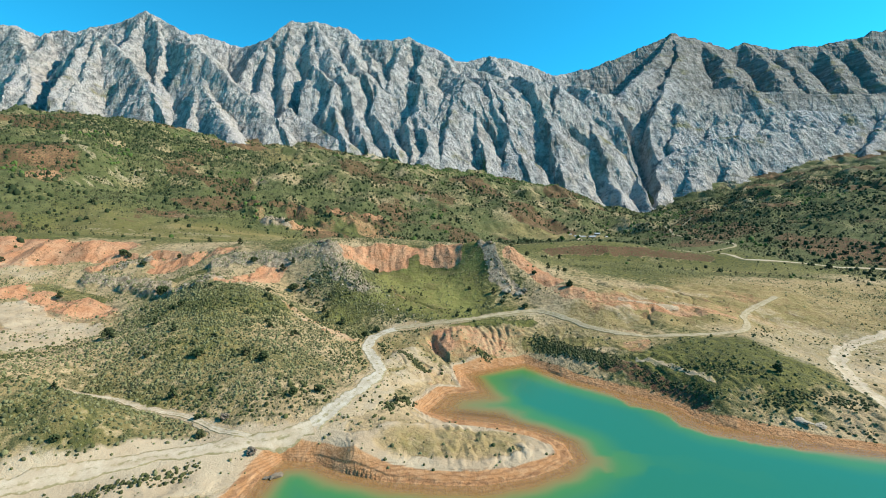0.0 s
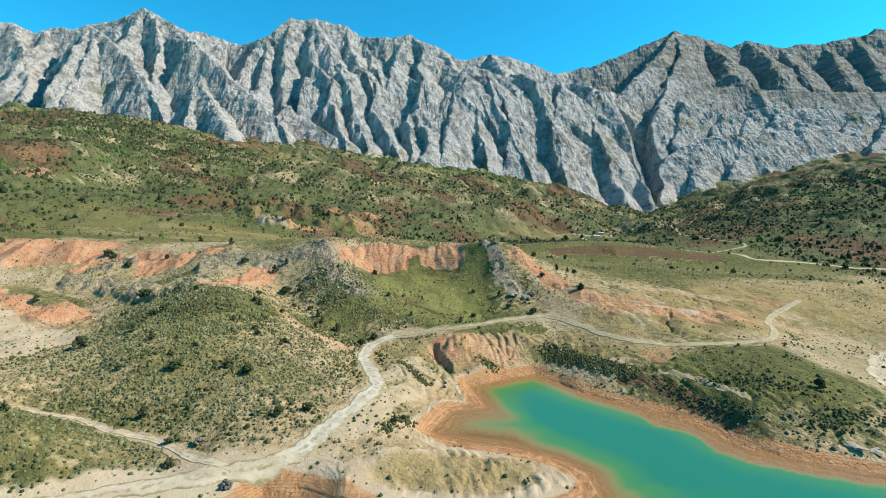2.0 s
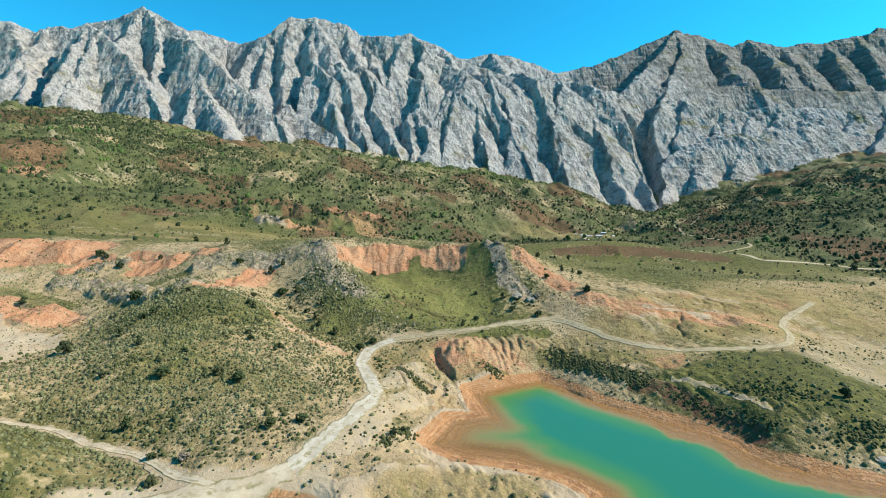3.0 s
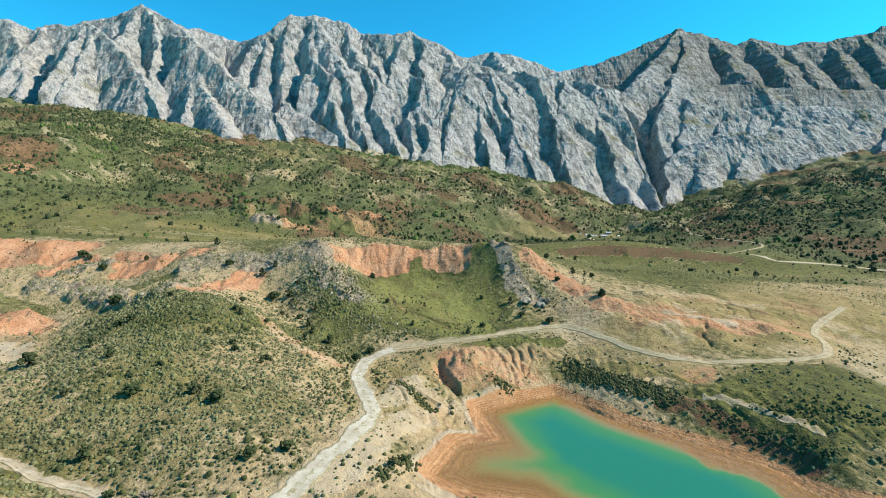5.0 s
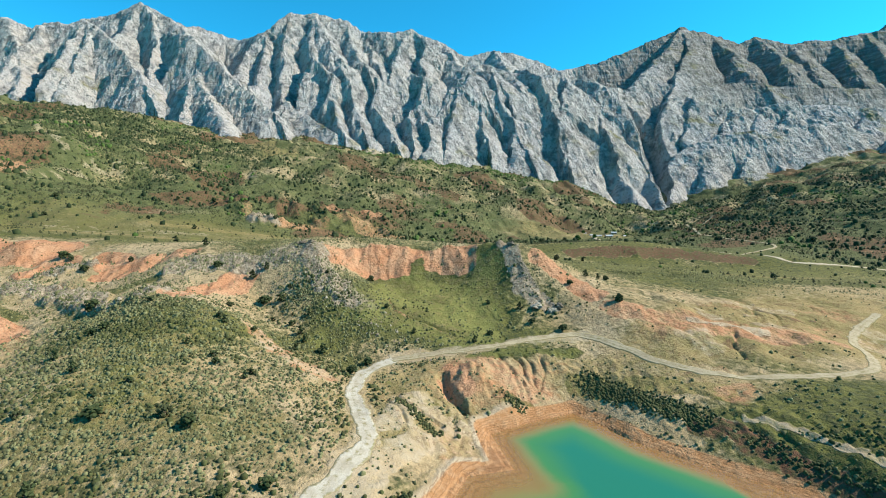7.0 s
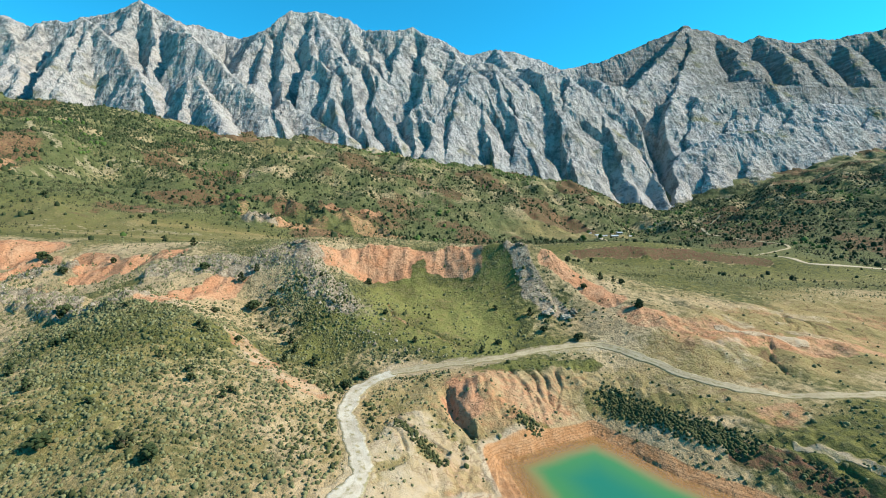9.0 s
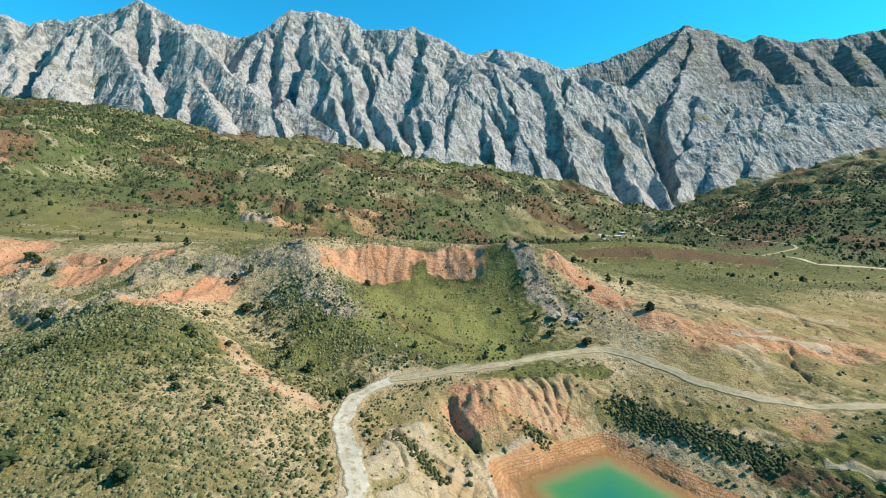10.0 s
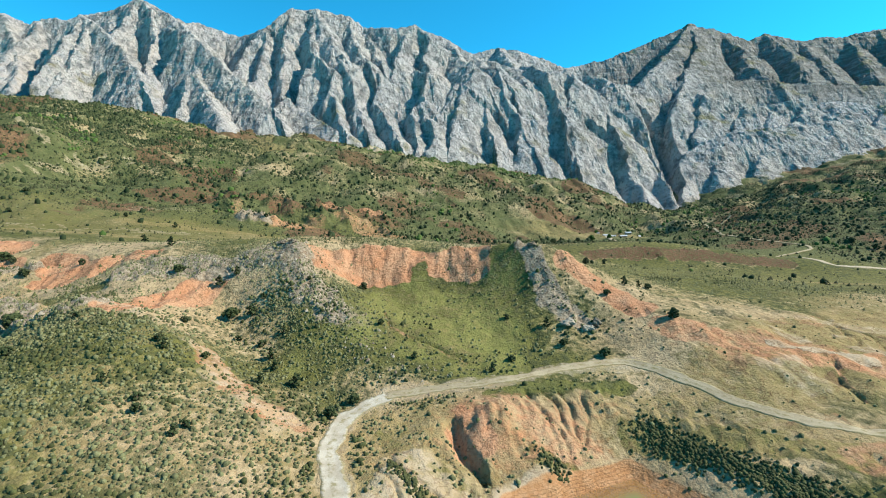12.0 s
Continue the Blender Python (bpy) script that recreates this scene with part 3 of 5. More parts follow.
def ground_material():
    k = Nodes("ground_soil_and_grass")
    red, green, pale, steppe = k.attribute("cover")
    rock, wet, dry, brown = k.attribute("cover_more")
    big, mid, small, grain = k.noise(0.012), k.noise(0.06), k.noise(0.35), k.noise(2.2)
    soil = k.mix(k.ramp(mid, 0.35, 0.65), (0.315, 0.228, 0.122), (0.385, 0.29, 0.17))
    soil = k.mix(k.ramp(small, 0.4, 0.7), soil, (0.24, 0.18, 0.11))
    grass = k.mix(k.ramp(big, 0.35, 0.65), (0.092, 0.092, 0.026), (0.142, 0.131, 0.038))
    grass = k.mix(k.ramp(small, 0.38, 0.66), grass, (0.058, 0.063, 0.027))
    grass = k.mix(k.math("MULTIPLY", steppe, 0.75), grass, k.mix(k.ramp(mid, 0.35, 0.65), (0.060, 0.074, 0.030), (0.102, 0.110, 0.048)))
    grass = k.mix(k.math("MULTIPLY", k.ramp(green, 0.8, 1.0), k.ramp(mid, 0.35, 0.6, 0.15, 1.0)), grass, (0.165, 0.162, 0.050))
    edge = k.math("ADD", green, k.math("MULTIPLY", k.math("SUBTRACT", small, 0.5), 1.1))
    c = k.mix(k.ramp(edge, 0.25, 0.7), soil, grass)
    straw = k.mix(k.ramp(mid, 0.35, 0.65), (0.275, 0.202, 0.092), (0.19, 0.152, 0.062))
    edge = k.math("ADD", dry, k.math("MULTIPLY", k.math("SUBTRACT", small, 0.5), 0.9))
    c = k.mix(k.ramp(edge, 0.3, 0.75), c, straw)
    # brown soil; on the eastern bank it also carries painted shade
    earth_and_shade = k.mix(k.ramp(mid, 0.35, 0.65), (0.108, 0.054, 0.032), (0.150, 0.080, 0.048))
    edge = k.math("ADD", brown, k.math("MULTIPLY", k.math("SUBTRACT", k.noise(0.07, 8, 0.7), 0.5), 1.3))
    c = k.mix(k.ramp(edge, 0.3, 0.75), c, k.mix(k.ramp(small, 0.4, 0.6), earth_and_shade, (0.0836, 0.0722, 0.0317)))
    clay = k.mix(k.ramp(k.noise(0.09), 0.35, 0.65), (0.385, 0.182, 0.095), (0.415, 0.240, 0.140))
    clay = k.mix(k.ramp(k.noise(0.9), 0.45, 0.72), clay, (0.29, 0.138, 0.074))
    edge = k.math("ADD", red, k.math("MULTIPLY", k.math("SUBTRACT", small, 0.5), 0.6))
    c = k.mix(k.ramp(edge, 0.35, 0.65), c, clay)
    sand = k.mix(k.ramp(mid, 0.35, 0.65), (0.335, 0.258, 0.17), (0.405, 0.33, 0.228))
    sand = k.mix(k.ramp(grain, 0.5, 0.75), sand, (0.30, 0.225, 0.145))
    edge = k.math("ADD", pale, k.math("MULTIPLY", k.math("SUBTRACT", small, 0.5), 0.7))
    c = k.mix(k.ramp(edge, 0.35, 0.7), c, sand)
    stone = k.mix(k.ramp(k.noise(0.5), 0.4, 0.65), (0.205, 0.158, 0.11), (0.325, 0.268, 0.195))
    stone = k.mix(k.ramp(grain, 0.5, 0.7), stone, (0.063, 0.056, 0.042))
    edge = k.math("ADD", rock, k.math("MULTIPLY", k.math("SUBTRACT", small, 0.5), 0.7))
    c = k.mix(k.ramp(edge, 0.35, 0.7), c, stone)
    mud = k.mix(k.ramp(small, 0.4, 0.65), (0.322, 0.164, 0.0735), (0.378, 0.217, 0.112))
    c = k.mix(k.ramp(k.math("ADD", wet, k.math("MULTIPLY", k.math("SUBTRACT", small, 0.5), 0.3)), 0.3, 0.6), c, mud)
    rill = k.math("ABSOLUTE", k.math("SUBTRACT", k.noise(0.11, 4, 0.6), 0.5))
    bare = k.math("MAXIMUM", red, k.math("MULTIPLY", dry, 0.8))
    c = k.mix(k.math("MULTIPLY", k.ramp(rill, 0.004, 0.02, 0.6, 0.0), k.math("MULTIPLY", k.ramp(bare, 0.3, 0.6), k.ramp(wet, 0.1, 0.4, 1.0, 0.0))), c, (0.12, 0.064, 0.033))
    level = k.n.new("ShaderNodeSeparateXYZ")
    k.l.new(k.place(), level.inputs[0])
    lines = k.math("SINE", k.math("MULTIPLY", k.math("ADD", level.outputs[2], k.math("MULTIPLY", k.noise(0.15, 2), 0.8)), 13.0))
    strand = k.math("MULTIPLY", k.ramp(lines, 0.2, 0.9), k.ramp(level.outputs[2], 2.2, 3.6, 0.5, 0.0))
    c = k.mix(k.math("MULTIPLY", strand, k.ramp(wet, 0.04, 0.3)), c, (0.168, 0.0805, 0.042))
    c = k.mix(0.5, c, k.mix(k.ramp(grain, 0.3, 0.7), (0.75, 0.75, 0.75), (1.0, 1.0, 1.0)), "MULTIPLY")
    lumps = k.math("MULTIPLY", k.math("ADD", k.math("MULTIPLY", small, 1.5), k.math("MULTIPLY", k.noise(1.0), 0.9)), k.ramp(pale, 0.3, 0.7, 1.0, 0.4))
    k.bump(k.math("ADD", lumps, k.math("MULTIPLY", grain, 0.3)), 1.0, 0.7)
    return k.done(c, 0.95, 0.1)


def mountain_material():
    k = Nodes("limestone_mountain")
    red, green, pale, _ = k.attribute("cover")
    big, mid, small = k.noise(0.003), k.noise(0.012), k.noise(0.07)
    patch = k.ramp(k.noise(0.0065, 4, 0.6), 0.42, 0.6)
    beds = k.noise(0.03, 8, 0.7, k.place((1.0, 0.7, 0.6)))
    ledges = k.noise(0.05, 6, 0.7, k.place((0.5, 0.5, 1.6)))
    cracks = k.noise(0.13, 6, 0.72, k.place((1.1, 0.9, 0.6)))
    streaks = k.noise(0.05, 6, 0.65, k.place((1.0, 0.8, 0.3)))
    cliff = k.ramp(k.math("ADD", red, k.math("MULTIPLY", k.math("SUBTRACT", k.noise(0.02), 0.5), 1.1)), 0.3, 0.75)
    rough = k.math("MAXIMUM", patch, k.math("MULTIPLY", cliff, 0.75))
    c = k.mix(k.ramp(big, 0.35, 0.65), (0.368, 0.348, 0.340), (0.395, 0.362, 0.330))
    c = k.mix(k.ramp(small, 0.5, 0.72), c, (0.41, 0.39, 0.36))
    c = k.mix(k.math("MULTIPLY", k.ramp(mid, 0.54, 0.7), 0.45), c, (0.28, 0.245, 0.20))
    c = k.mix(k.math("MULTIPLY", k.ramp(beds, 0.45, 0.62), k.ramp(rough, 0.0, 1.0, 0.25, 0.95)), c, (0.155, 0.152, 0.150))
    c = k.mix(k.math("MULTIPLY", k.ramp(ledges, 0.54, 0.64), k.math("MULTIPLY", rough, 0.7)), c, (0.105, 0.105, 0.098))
    layers = k.noise(0.03, 6, 0.65, k.place((0.25, 0.25, 1.6)))
    c = k.mix(k.math("MULTIPLY", pale, k.ramp(layers, 0.4, 0.6, 0.4, 0.9)), c, (0.128, 0.12, 0.108))
    edge = k.math("ADD", green, k.math("MULTIPLY", k.math("SUBTRACT", mid, 0.5), 1.4))
    c = k.mix(k.ramp(edge, 0.35, 0.75), c, (0.175, 0.160, 0.085))
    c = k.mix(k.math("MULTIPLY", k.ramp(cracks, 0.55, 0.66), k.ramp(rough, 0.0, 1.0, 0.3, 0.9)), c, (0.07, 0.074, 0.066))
    k.bump(k.math("ADD", k.math("MULTIPLY", mid, 3.0), k.math("ADD", k.math("MULTIPLY", streaks, 4.0), k.math("MULTIPLY", k.math("ADD", cracks, ledges), 2.2))), 1.0, 4.0)
    return k.done(c, 0.95, 0.1)


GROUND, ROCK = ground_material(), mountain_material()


def water_material():
    k = Nodes("turquoise_lake_water")
    depth, _, _, _ = k.attribute("depth")
    swirl = k.noise(0.03)
    d = k.math("ADD", depth, k.math("MULTIPLY", k.math("SUBTRACT", swirl, 0.5), 0.25))
    c = k.mix(k.ramp(d, 0.10, 0.42), (0.270, 0.150, 0.050), (0.045, 0.155, 0.045))
    c = k.mix(k.ramp(d, 0.35, 0.8), c, (0.0169, 0.129, 0.0752))
    k.put(k.bsdf.inputs["Base Color"], c)
    k.bsdf.inputs["Roughness"].default_value = 0.12
    k.bsdf.inputs["IOR"].default_value = 1.33
    k.put(k.bsdf.inputs["Alpha"], k.ramp(d, 0.02, 0.30, 0.35, 1.0))
    k.bump(k.noise(0.9, 4, 0.6), 0.12, 0.15)
    return k.m


WATER = water_material()


def attribute(mesh, name, r, g, b, a=1.0):
    layer = mesh.attributes.new(name, "FLOAT_COLOR", "POINT")
    data = np.ones((len(r), 4), np.float32)
    data[:, 0], data[:, 1], data[:, 2], data[:, 3] = r, g, b, a
    layer.data.foreach_set("color", data.ravel())


def sheet(name, verts, quads, mat, soft=True):
    """One mesh of quads from arrays, smooth or faceted."""
    me = bpy.data.meshes.new(name)
    me.vertices.add(len(verts))
    me.vertices.foreach_set("co", verts.astype(np.float32).ravel())
    me.loops.add(len(quads) * 4)
    me.loops.foreach_set("vertex_index", quads.astype(np.int32).ravel())
    me.polygons.add(len(quads))
    me.polygons.foreach_set("loop_start", np.arange(0, len(quads) * 4, 4, dtype=np.int32))
    me.polygons.foreach_set("use_smooth", np.full(len(quads), soft))
    me.update(calc_edges=True)
    me.materials.append(mat)
    return me


# ---------------------------------------------------------------- the ground, one sheet of rings round the start of the flight
def rings():
    out, r = [0.5, 25, 50, 75, 95, 110], 110.0
    while r < 4700:
        if r < 1150:
            r += max(0.7, (0.68 if r < 430 else 1.0) * r / 240)
        elif r < 3000:
            r += 5.6
        elif r < 4250:
            r += 20
        else:
            r += 90
        out.append(r)
    return np.array(out)


def spokes():
    front = np.radians(np.linspace(-51, 53, 740))
    return np.concatenate((front, np.radians(np.linspace(53, 309, 56)[1:-1])))


R, A = rings(), spokes()
GX, GY = (R[:, None] * np.sin(A)[None, :]).ravel(), (R[:, None] * np.cos(A)[None, :]).ravel()
GZ, BARE, SHORE_DISTANCE = heights(GX, GY)


def covers(x, y, shore):
    """How much of each soil and growth lies at each place: red clay, grass, pale sand, crag, wet mud, straw."""
    out = [np.zeros(x.shape) for _ in range(7)]
    r = np.hypot(x, y)
    for part in (r < 620, (r >= 620) & (r < 3000)):
        for a, v in zip(out, near_covers(x[part], y[part], shore[part])):
            a[part] = v
    return out


def near_covers(x, y, shore):
    r = np.hypot(x, y)
    n = fbm(x, y, 60, 4, 21)
    red, rock = red_cover(x, y), crag_cover(x, y)
    green = np.full(x.shape, 0.42) + 0.3 * n
    green += 0.35 * blob(x, y, 25, 310, 45, 38)
    green += 0.3 * smooth(y, 400, 450) * smooth(1000 - y, 0, 300)
    green = np.maximum(green, 0.82 * blob(x, y, 148, 178, 46, 28, -20))
    green = np.maximum(green, 0.75 * blob(x, y, 260, 400, 170, 70, 5))
    dry = 0.8 * blob(x, y, 190, 258, 80, 30, 15) + 0.6 * smooth(x, 180, 240) * (1 - smooth(y, 300, 420)) * smooth(y, 150, 200)
    dry = np.maximum(dry, 0.35 * blob(x, y, 300, 440, 160, 50))
    dry = np.maximum(dry, 0.55 * blob(x, y, 330, 860, 120, 50))
    west = 1 - smooth(x, 40, 62)
    green = np.clip(green + 0.03 * blob(x, y, -85, 215, 70, 66, 20), 0, 1)
    pale = (1 - smooth(shore, 3 + 2 * west, 6 + 6 * west)) * smooth(shore, 0.5, 3) * (0.35 + 0.4 * west)
    pale = np.maximum(pale, 0.95 * blob(x, y, -75, 133, 45, 11, 14))
    pale = np.maximum(pale, 0.9 * strip(x, y, [(-8, 141), (10, 148), (30, 148), (46, 138)], 7))
    pale = np.maximum(pale, 0.55 * strip(x, y, [(-14, 160), (-4, 178), (4, 192), (14, 200)], 8))
    pale = np.maximum(pale, 0.55 * strip(x, y, [(0, 205), (12, 222), (22, 210)], 8))
    pale = np.maximum(pale, 0.66 * strip(x, y, [(-232, 292), (-192, 268), (-165, 256)], 17))
    pale = np.maximum(pale, 0.62 * blob(x, y, -182, 236, 32, 24))
    pale = np.maximum(pale, 0.5 * strip(x, y, [(-300, 380), (-262, 359)], 12))
    spit = blob(x, y, 20, 140, 38, 20)
    pale = np.maximum(pale, 1.0 * spit * smooth(shore, 3.5, 5.5) * (1 - smooth(shore, 10, 14)))
    pale = np.maximum(pale, 0.5 * strip(x, y, ROAD[:17], 5.5))
    green = np.clip(green - 0.35 * spit, 0, 1)
    green = np.maximum(green, 0.85 * np.maximum(strip(x, y, [(-247, 340), (-190, 309)], 10), strip(x, y, [(-156, 330), (-131, 340)], 8)))
    pale = np.maximum(pale, 0.5 * blob(x, y, 240, 205, 60, 40, 20))
    pale = np.maximum(pale, 0.6 * strip(x, y, TRACK, 3.2))
    pale = np.maximum(pale, 0.6 * strip(x, y, [(116, 191), (124, 184), (128, 174), (131, 162)], 2.4))
    pale = np.maximum(pale, 0.62 * strip(x, y, [(144, 257), (155, 252), (172, 245)], 3.5))
    pale = np.maximum(pale, 0.50 * strip(x, y, [(-26, 239), (-45, 256), (-60, 269), (-83, 290), (-106, 297)], 9) * smooth(fbm(x, y, 12, 3, 78), -0.7, 0.2))
    pale = np.maximum(pale, 0.45 * blob(x, y, -215, 560, 40, 9))
    tan = np.maximum(0.62 * blob(x, y, 16, 222, 36, 32), 0.6 * blob(x, y, 100, 225, 40, 12, -30))
    orange = np.maximum(0.5 * blob(x, y, 42, 236, 24, 15), 0.52 * strip(x, y, [(-60, 272), (-50, 260), (-40, 250), (-26, 240)], 7))
    orange = np.maximum(orange, 0.5 * blob(x, y, 140, 254, 34, 11, -10))
    orange = np.maximum(orange, 0.36 * blob(x, y, 62, 232, 26, 10))
    orange = np.maximum(orange, 0.42 * blob(x, y, 60, 243, 18, 5))
    red = np.maximum(red, orange)
    red = np.maximum(red, 0.55 * blob(x, y, -140, 700, 46, 18, 20))
    red = np.maximum(red, 0.5 * blob(x, y, -20, 735, 60, 16, -10))
    red = np.maximum(red, 0.5 * runnel_cut(x, y))
    bank = strip(x, y, [(205, 544), (274, 542), (340, 537), (400, 519)], 10)
    bank = np.maximum(bank, strip(x, y, [(470, 760), (500, 775)], 14))
    far = smooth(r, 560, 700)
    pale = np.maximum(pale, 0.5 * strip(x, y, [(-462, 722), (-472, 767), (-470, 813), (-453, 863), (-430, 900)], 24) * smooth(fbm(x, y, 22, 3, 61), -0.35, 0.25))
    pale = np.maximum(pale, 0.5 * strip(x, y, [(-615, 932), (-553, 868), (-520, 843), (-503, 835)], 8))
    pale = np.maximum(pale, 0.42 * strip(x, y, [(-285, 652), (-265, 672), (-244, 688)], 15))
    pale = np.maximum(pale, 0.5 * strip(x, y, [(-330, 536), (-257, 546), (-191, 566)], 17) * smooth(fbm(x, y, 9, 3, 62), -0.15, 0.35))
    red = np.maximum(red, 0.55 * blob(x, y, -495, 705, 26, 32))
    red = np.maximum(red, 0.42 * blob(x, y, -546, 800, 40, 40))
    red = np.maximum(red, 0.5 * strip(x, y, [(-88, 790), (-44, 788), (-15, 800)], 22))
    red = np.maximum(red, 0.45 * strip(x, y, [(-205, 740), (-190, 700), (-165, 680)], 10))
    dry = np.maximum(dry, 0.42 * smooth(120 - np.abs(y - 560), 0, 60) * smooth(x, -440, -380) * (1 - smooth(x, 100, 200)))
    dry = np.maximum(dry, 0.55 * strip(x, y, [(-362, 1255), (-296, 1188), (-228, 1117)], 40))
    brown = smooth(fbm(x, y, 170, 5, 27), 0.1, 0.5) * far
    brown = np.maximum(brown, strip(x, y, [(-300, 765), (-218, 790), (-165, 825), (-84, 800), (-20, 785)], 46) * 0.9)
    brown = np.maximum(brown, 0.9 * strip(x, y, [(470, 640), (600, 690), (640, 760)], 35))
    green = np.clip(np.where(far > 0, np.minimum(green + far * (0.2 - 0.1 * brown), 0.78), green) + 0.06 * blob(x, y, -85, 225, 66, 66, 20), 0, 1)
    red = np.maximum(red, 0.42 * brown * smooth(fbm(x, y, 60, 4, 28), 0.05, 0.4))
    pale = np.maximum(pale, 0.8 * blob(x, y, -60, 1600, 50, 26) * far)
    pale = np.maximum(pale, 0.8 * blob(x, y, 70, 1610, 40, 24) * far)
    rock = np.maximum(rock, 0.5 * strip(x, y, SPUR_WEST, 10) * smooth(y, 285, 300))
    green = np.clip(green - 0.5 * tan, 0, 1)
    dry = np.maximum(dry, tan)
    dry = np.maximum(dry, 0.38 * blob(x, y, 25, 310, 45, 38))
    dry = np.maximum(dry, 0.5 * blob(x, y, -95, 175, 60, 34, 15) * smooth(fbm(x, y, 12, 4, 63), -0.35, 0.35))
    dry = np.maximum(dry, 0.5 * blob(x, y, -70, 225, 55, 50, 20) * smooth(fbm(x, y, 14, 4, 64), -0.1, 0.4))
    dry = np.maximum(dry, 0.25 * blob(x, y, 155, 182, 50, 30, -20))
    for line, width in (([(-310, 515), (-150, 498), (0, 503)], 11), ([(-270, 598), (-120, 612), (20, 600)], 14), ([(120, 470), (260, 455), (400, 430)], 9), ([(180, 620), (300, 660)], 16)):
        dry = np.maximum(dry, 0.55 * strip(x, y, line, width))
    field = blob(x, y, 200, 265, 90, 36, 15)
    pale = np.maximum(pale, 0.5 * field * smooth(fbm(x, y, 30, 3, 79), 0.15, 0.5))
    red = np.maximum(red, 0.46 * field * smooth(fbm(x, y, 30, 4, 80), 0.1, 0.45))
    brown = np.maximum(brown, 0.5 * field * smooth(fbm(x, y * 2, 24, 4, 82), 0.1, 0.4))
    red = np.maximum(red, 0.9 * blob(x, y, 28, 234, 6, 9))
    pale = pale * (1 - 0.6 * blob(x, y, 20, 141, 24, 9))
    dry = np.maximum(dry, 0.6 * blob(x, y, 20, 141, 26, 10))
    waste = blob(x, y, -235, 345, 95, 60, 10)
    green, dry = np.clip(green - 0.22 * waste, 0, 1), np.maximum(dry, 0.5 * waste * smooth(fbm(x, y, 25, 3, 84), -0.4, 0.2))
    red = np.maximum(red, 0.44 * blob(x, y, -195, 262, 48, 32))
    for line, width in (([(1, 236), (11, 224), (25, 214)], 2.6), ([(43, 226), (52, 223)], 4), ([(75, 233), (95, 223), (120, 206)], 6), ([(38, 250), (60, 254), (85, 250)], 4)):
        green = np.maximum(green, 0.88 * strip(x, y, line, width))
    wet = np.where(shore > 0, 1 - smooth(shore, 2.5 + 1.2 * west, 6.0 + 1.5 * west), 1.0)
    red = np.maximum(red, 0.44 * blob(x, y, 27, 199, 15, 14))
    pale = np.maximum(pale, 0.45 * blob(x, y, 30, 205, 18, 14))
    # Steep soil bank: the shadow of its overhang is painted in as dark brown.
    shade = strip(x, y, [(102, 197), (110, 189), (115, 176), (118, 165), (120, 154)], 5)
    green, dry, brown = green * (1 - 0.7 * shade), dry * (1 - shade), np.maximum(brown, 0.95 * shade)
    red, brown, green = np.maximum(red * (1 - bank), 0.34 * bank), np.maximum(brown, 1.3 * bank), green * (1 - 0.8 * bank)
    green = np.clip(green + 0.25 * blob(x, y, 25, 310, 45, 38), 0, 1)
    return red, green, pale, rock, wet, dry, brown


def build_ground():
    nr, na = len(R), len(A)
    i = np.arange(nr - 1)[:, None] * na
    j = np.arange(na)[None, :]
    jn = (j + 1) % na
    quads = np.stack((i + jn, i + j, i + na + j, i + na + jn), -1).reshape(-1, 4)
    high = BARE[quads].mean(1) > 0.45
    bearing = GX[quads].mean(1) / np.maximum(GY[quads].mean(1), 1)
    verts = np.column_stack((GX, GY, GZ))
    red, green, pale, rock, wet, dry, brown = covers(GX, GY, SHORE_DISTANCE)
    net = GZ.reshape(nr, na)
    rise = np.gradient(net, axis=0) / np.maximum(np.gradient(R)[:, None], 1e-6)
    turn = np.gradient(net, axis=1) / np.maximum(R[:, None] * np.abs(np.gradient(A))[None], 1e-6)
    steep = np.hypot(rise, turn)
    for _ in range(3):
        steep = (steep + np.roll(steep, 1, 0) + np.roll(steep, -1, 0) + np.roll(steep, 1, 1) + np.roll(steep, -1, 1)) / 5
    steep = smooth(steep.ravel(), 0.75, 1.5)
    soft = np.clip(0.35 * smooth(fbm(GX, GY, 160, 4, 29), 0.1, 0.5) * (1 - smooth(GZ, 500, 900)) + 0.1, 0, 1)
    old = smooth(GX + 200 * fbm(GX, GY, 300, 3, 66), 1100, 1700) * smooth(GZ + 60 * fbm(GX, GY, 120, 3, 67), 560, 760)
    soft = 0.8 * soft + 0.16 * smooth(GX, 1200, 1700) * smooth(GZ, 600, 850)
    parts = [("ground", ~high, GROUND, "dry green and ochre valley floor and foothills", "ground")]
    for name, lo, hi, label in (("mountain_west", -99, -0.36, "pale grey limestone massif with steep pyramid faces"),
                                ("mountain_middle", -0.36, 0.62, "grey limestone wall of ribbed spurs and gullies"),
                                ("mountain_east", 0.62, 99, "grey rocky peak with long spurs beside a gorge")):
        parts.append((name, high & (bearing >= lo) & (bearing < hi), ROCK, label, "mountain"))
    for name, mask, mat, label, category in parts:
        q = quads[mask]
        used, index = np.unique(q, return_inverse=True)
        me = sheet(name, verts[used], index.reshape(-1, 4), mat, mat is GROUND)
        if mat is GROUND:
            steppe = smooth(np.hypot(GX, GY) + 60 * fbm(GX, GY, 120, 3, 34), 640, 780)
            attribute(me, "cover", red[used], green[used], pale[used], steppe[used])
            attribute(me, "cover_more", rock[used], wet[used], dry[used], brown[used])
        else:
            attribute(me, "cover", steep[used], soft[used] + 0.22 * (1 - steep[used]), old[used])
        tagged(new(name, me), label, category, kind="structure")


build_ground()


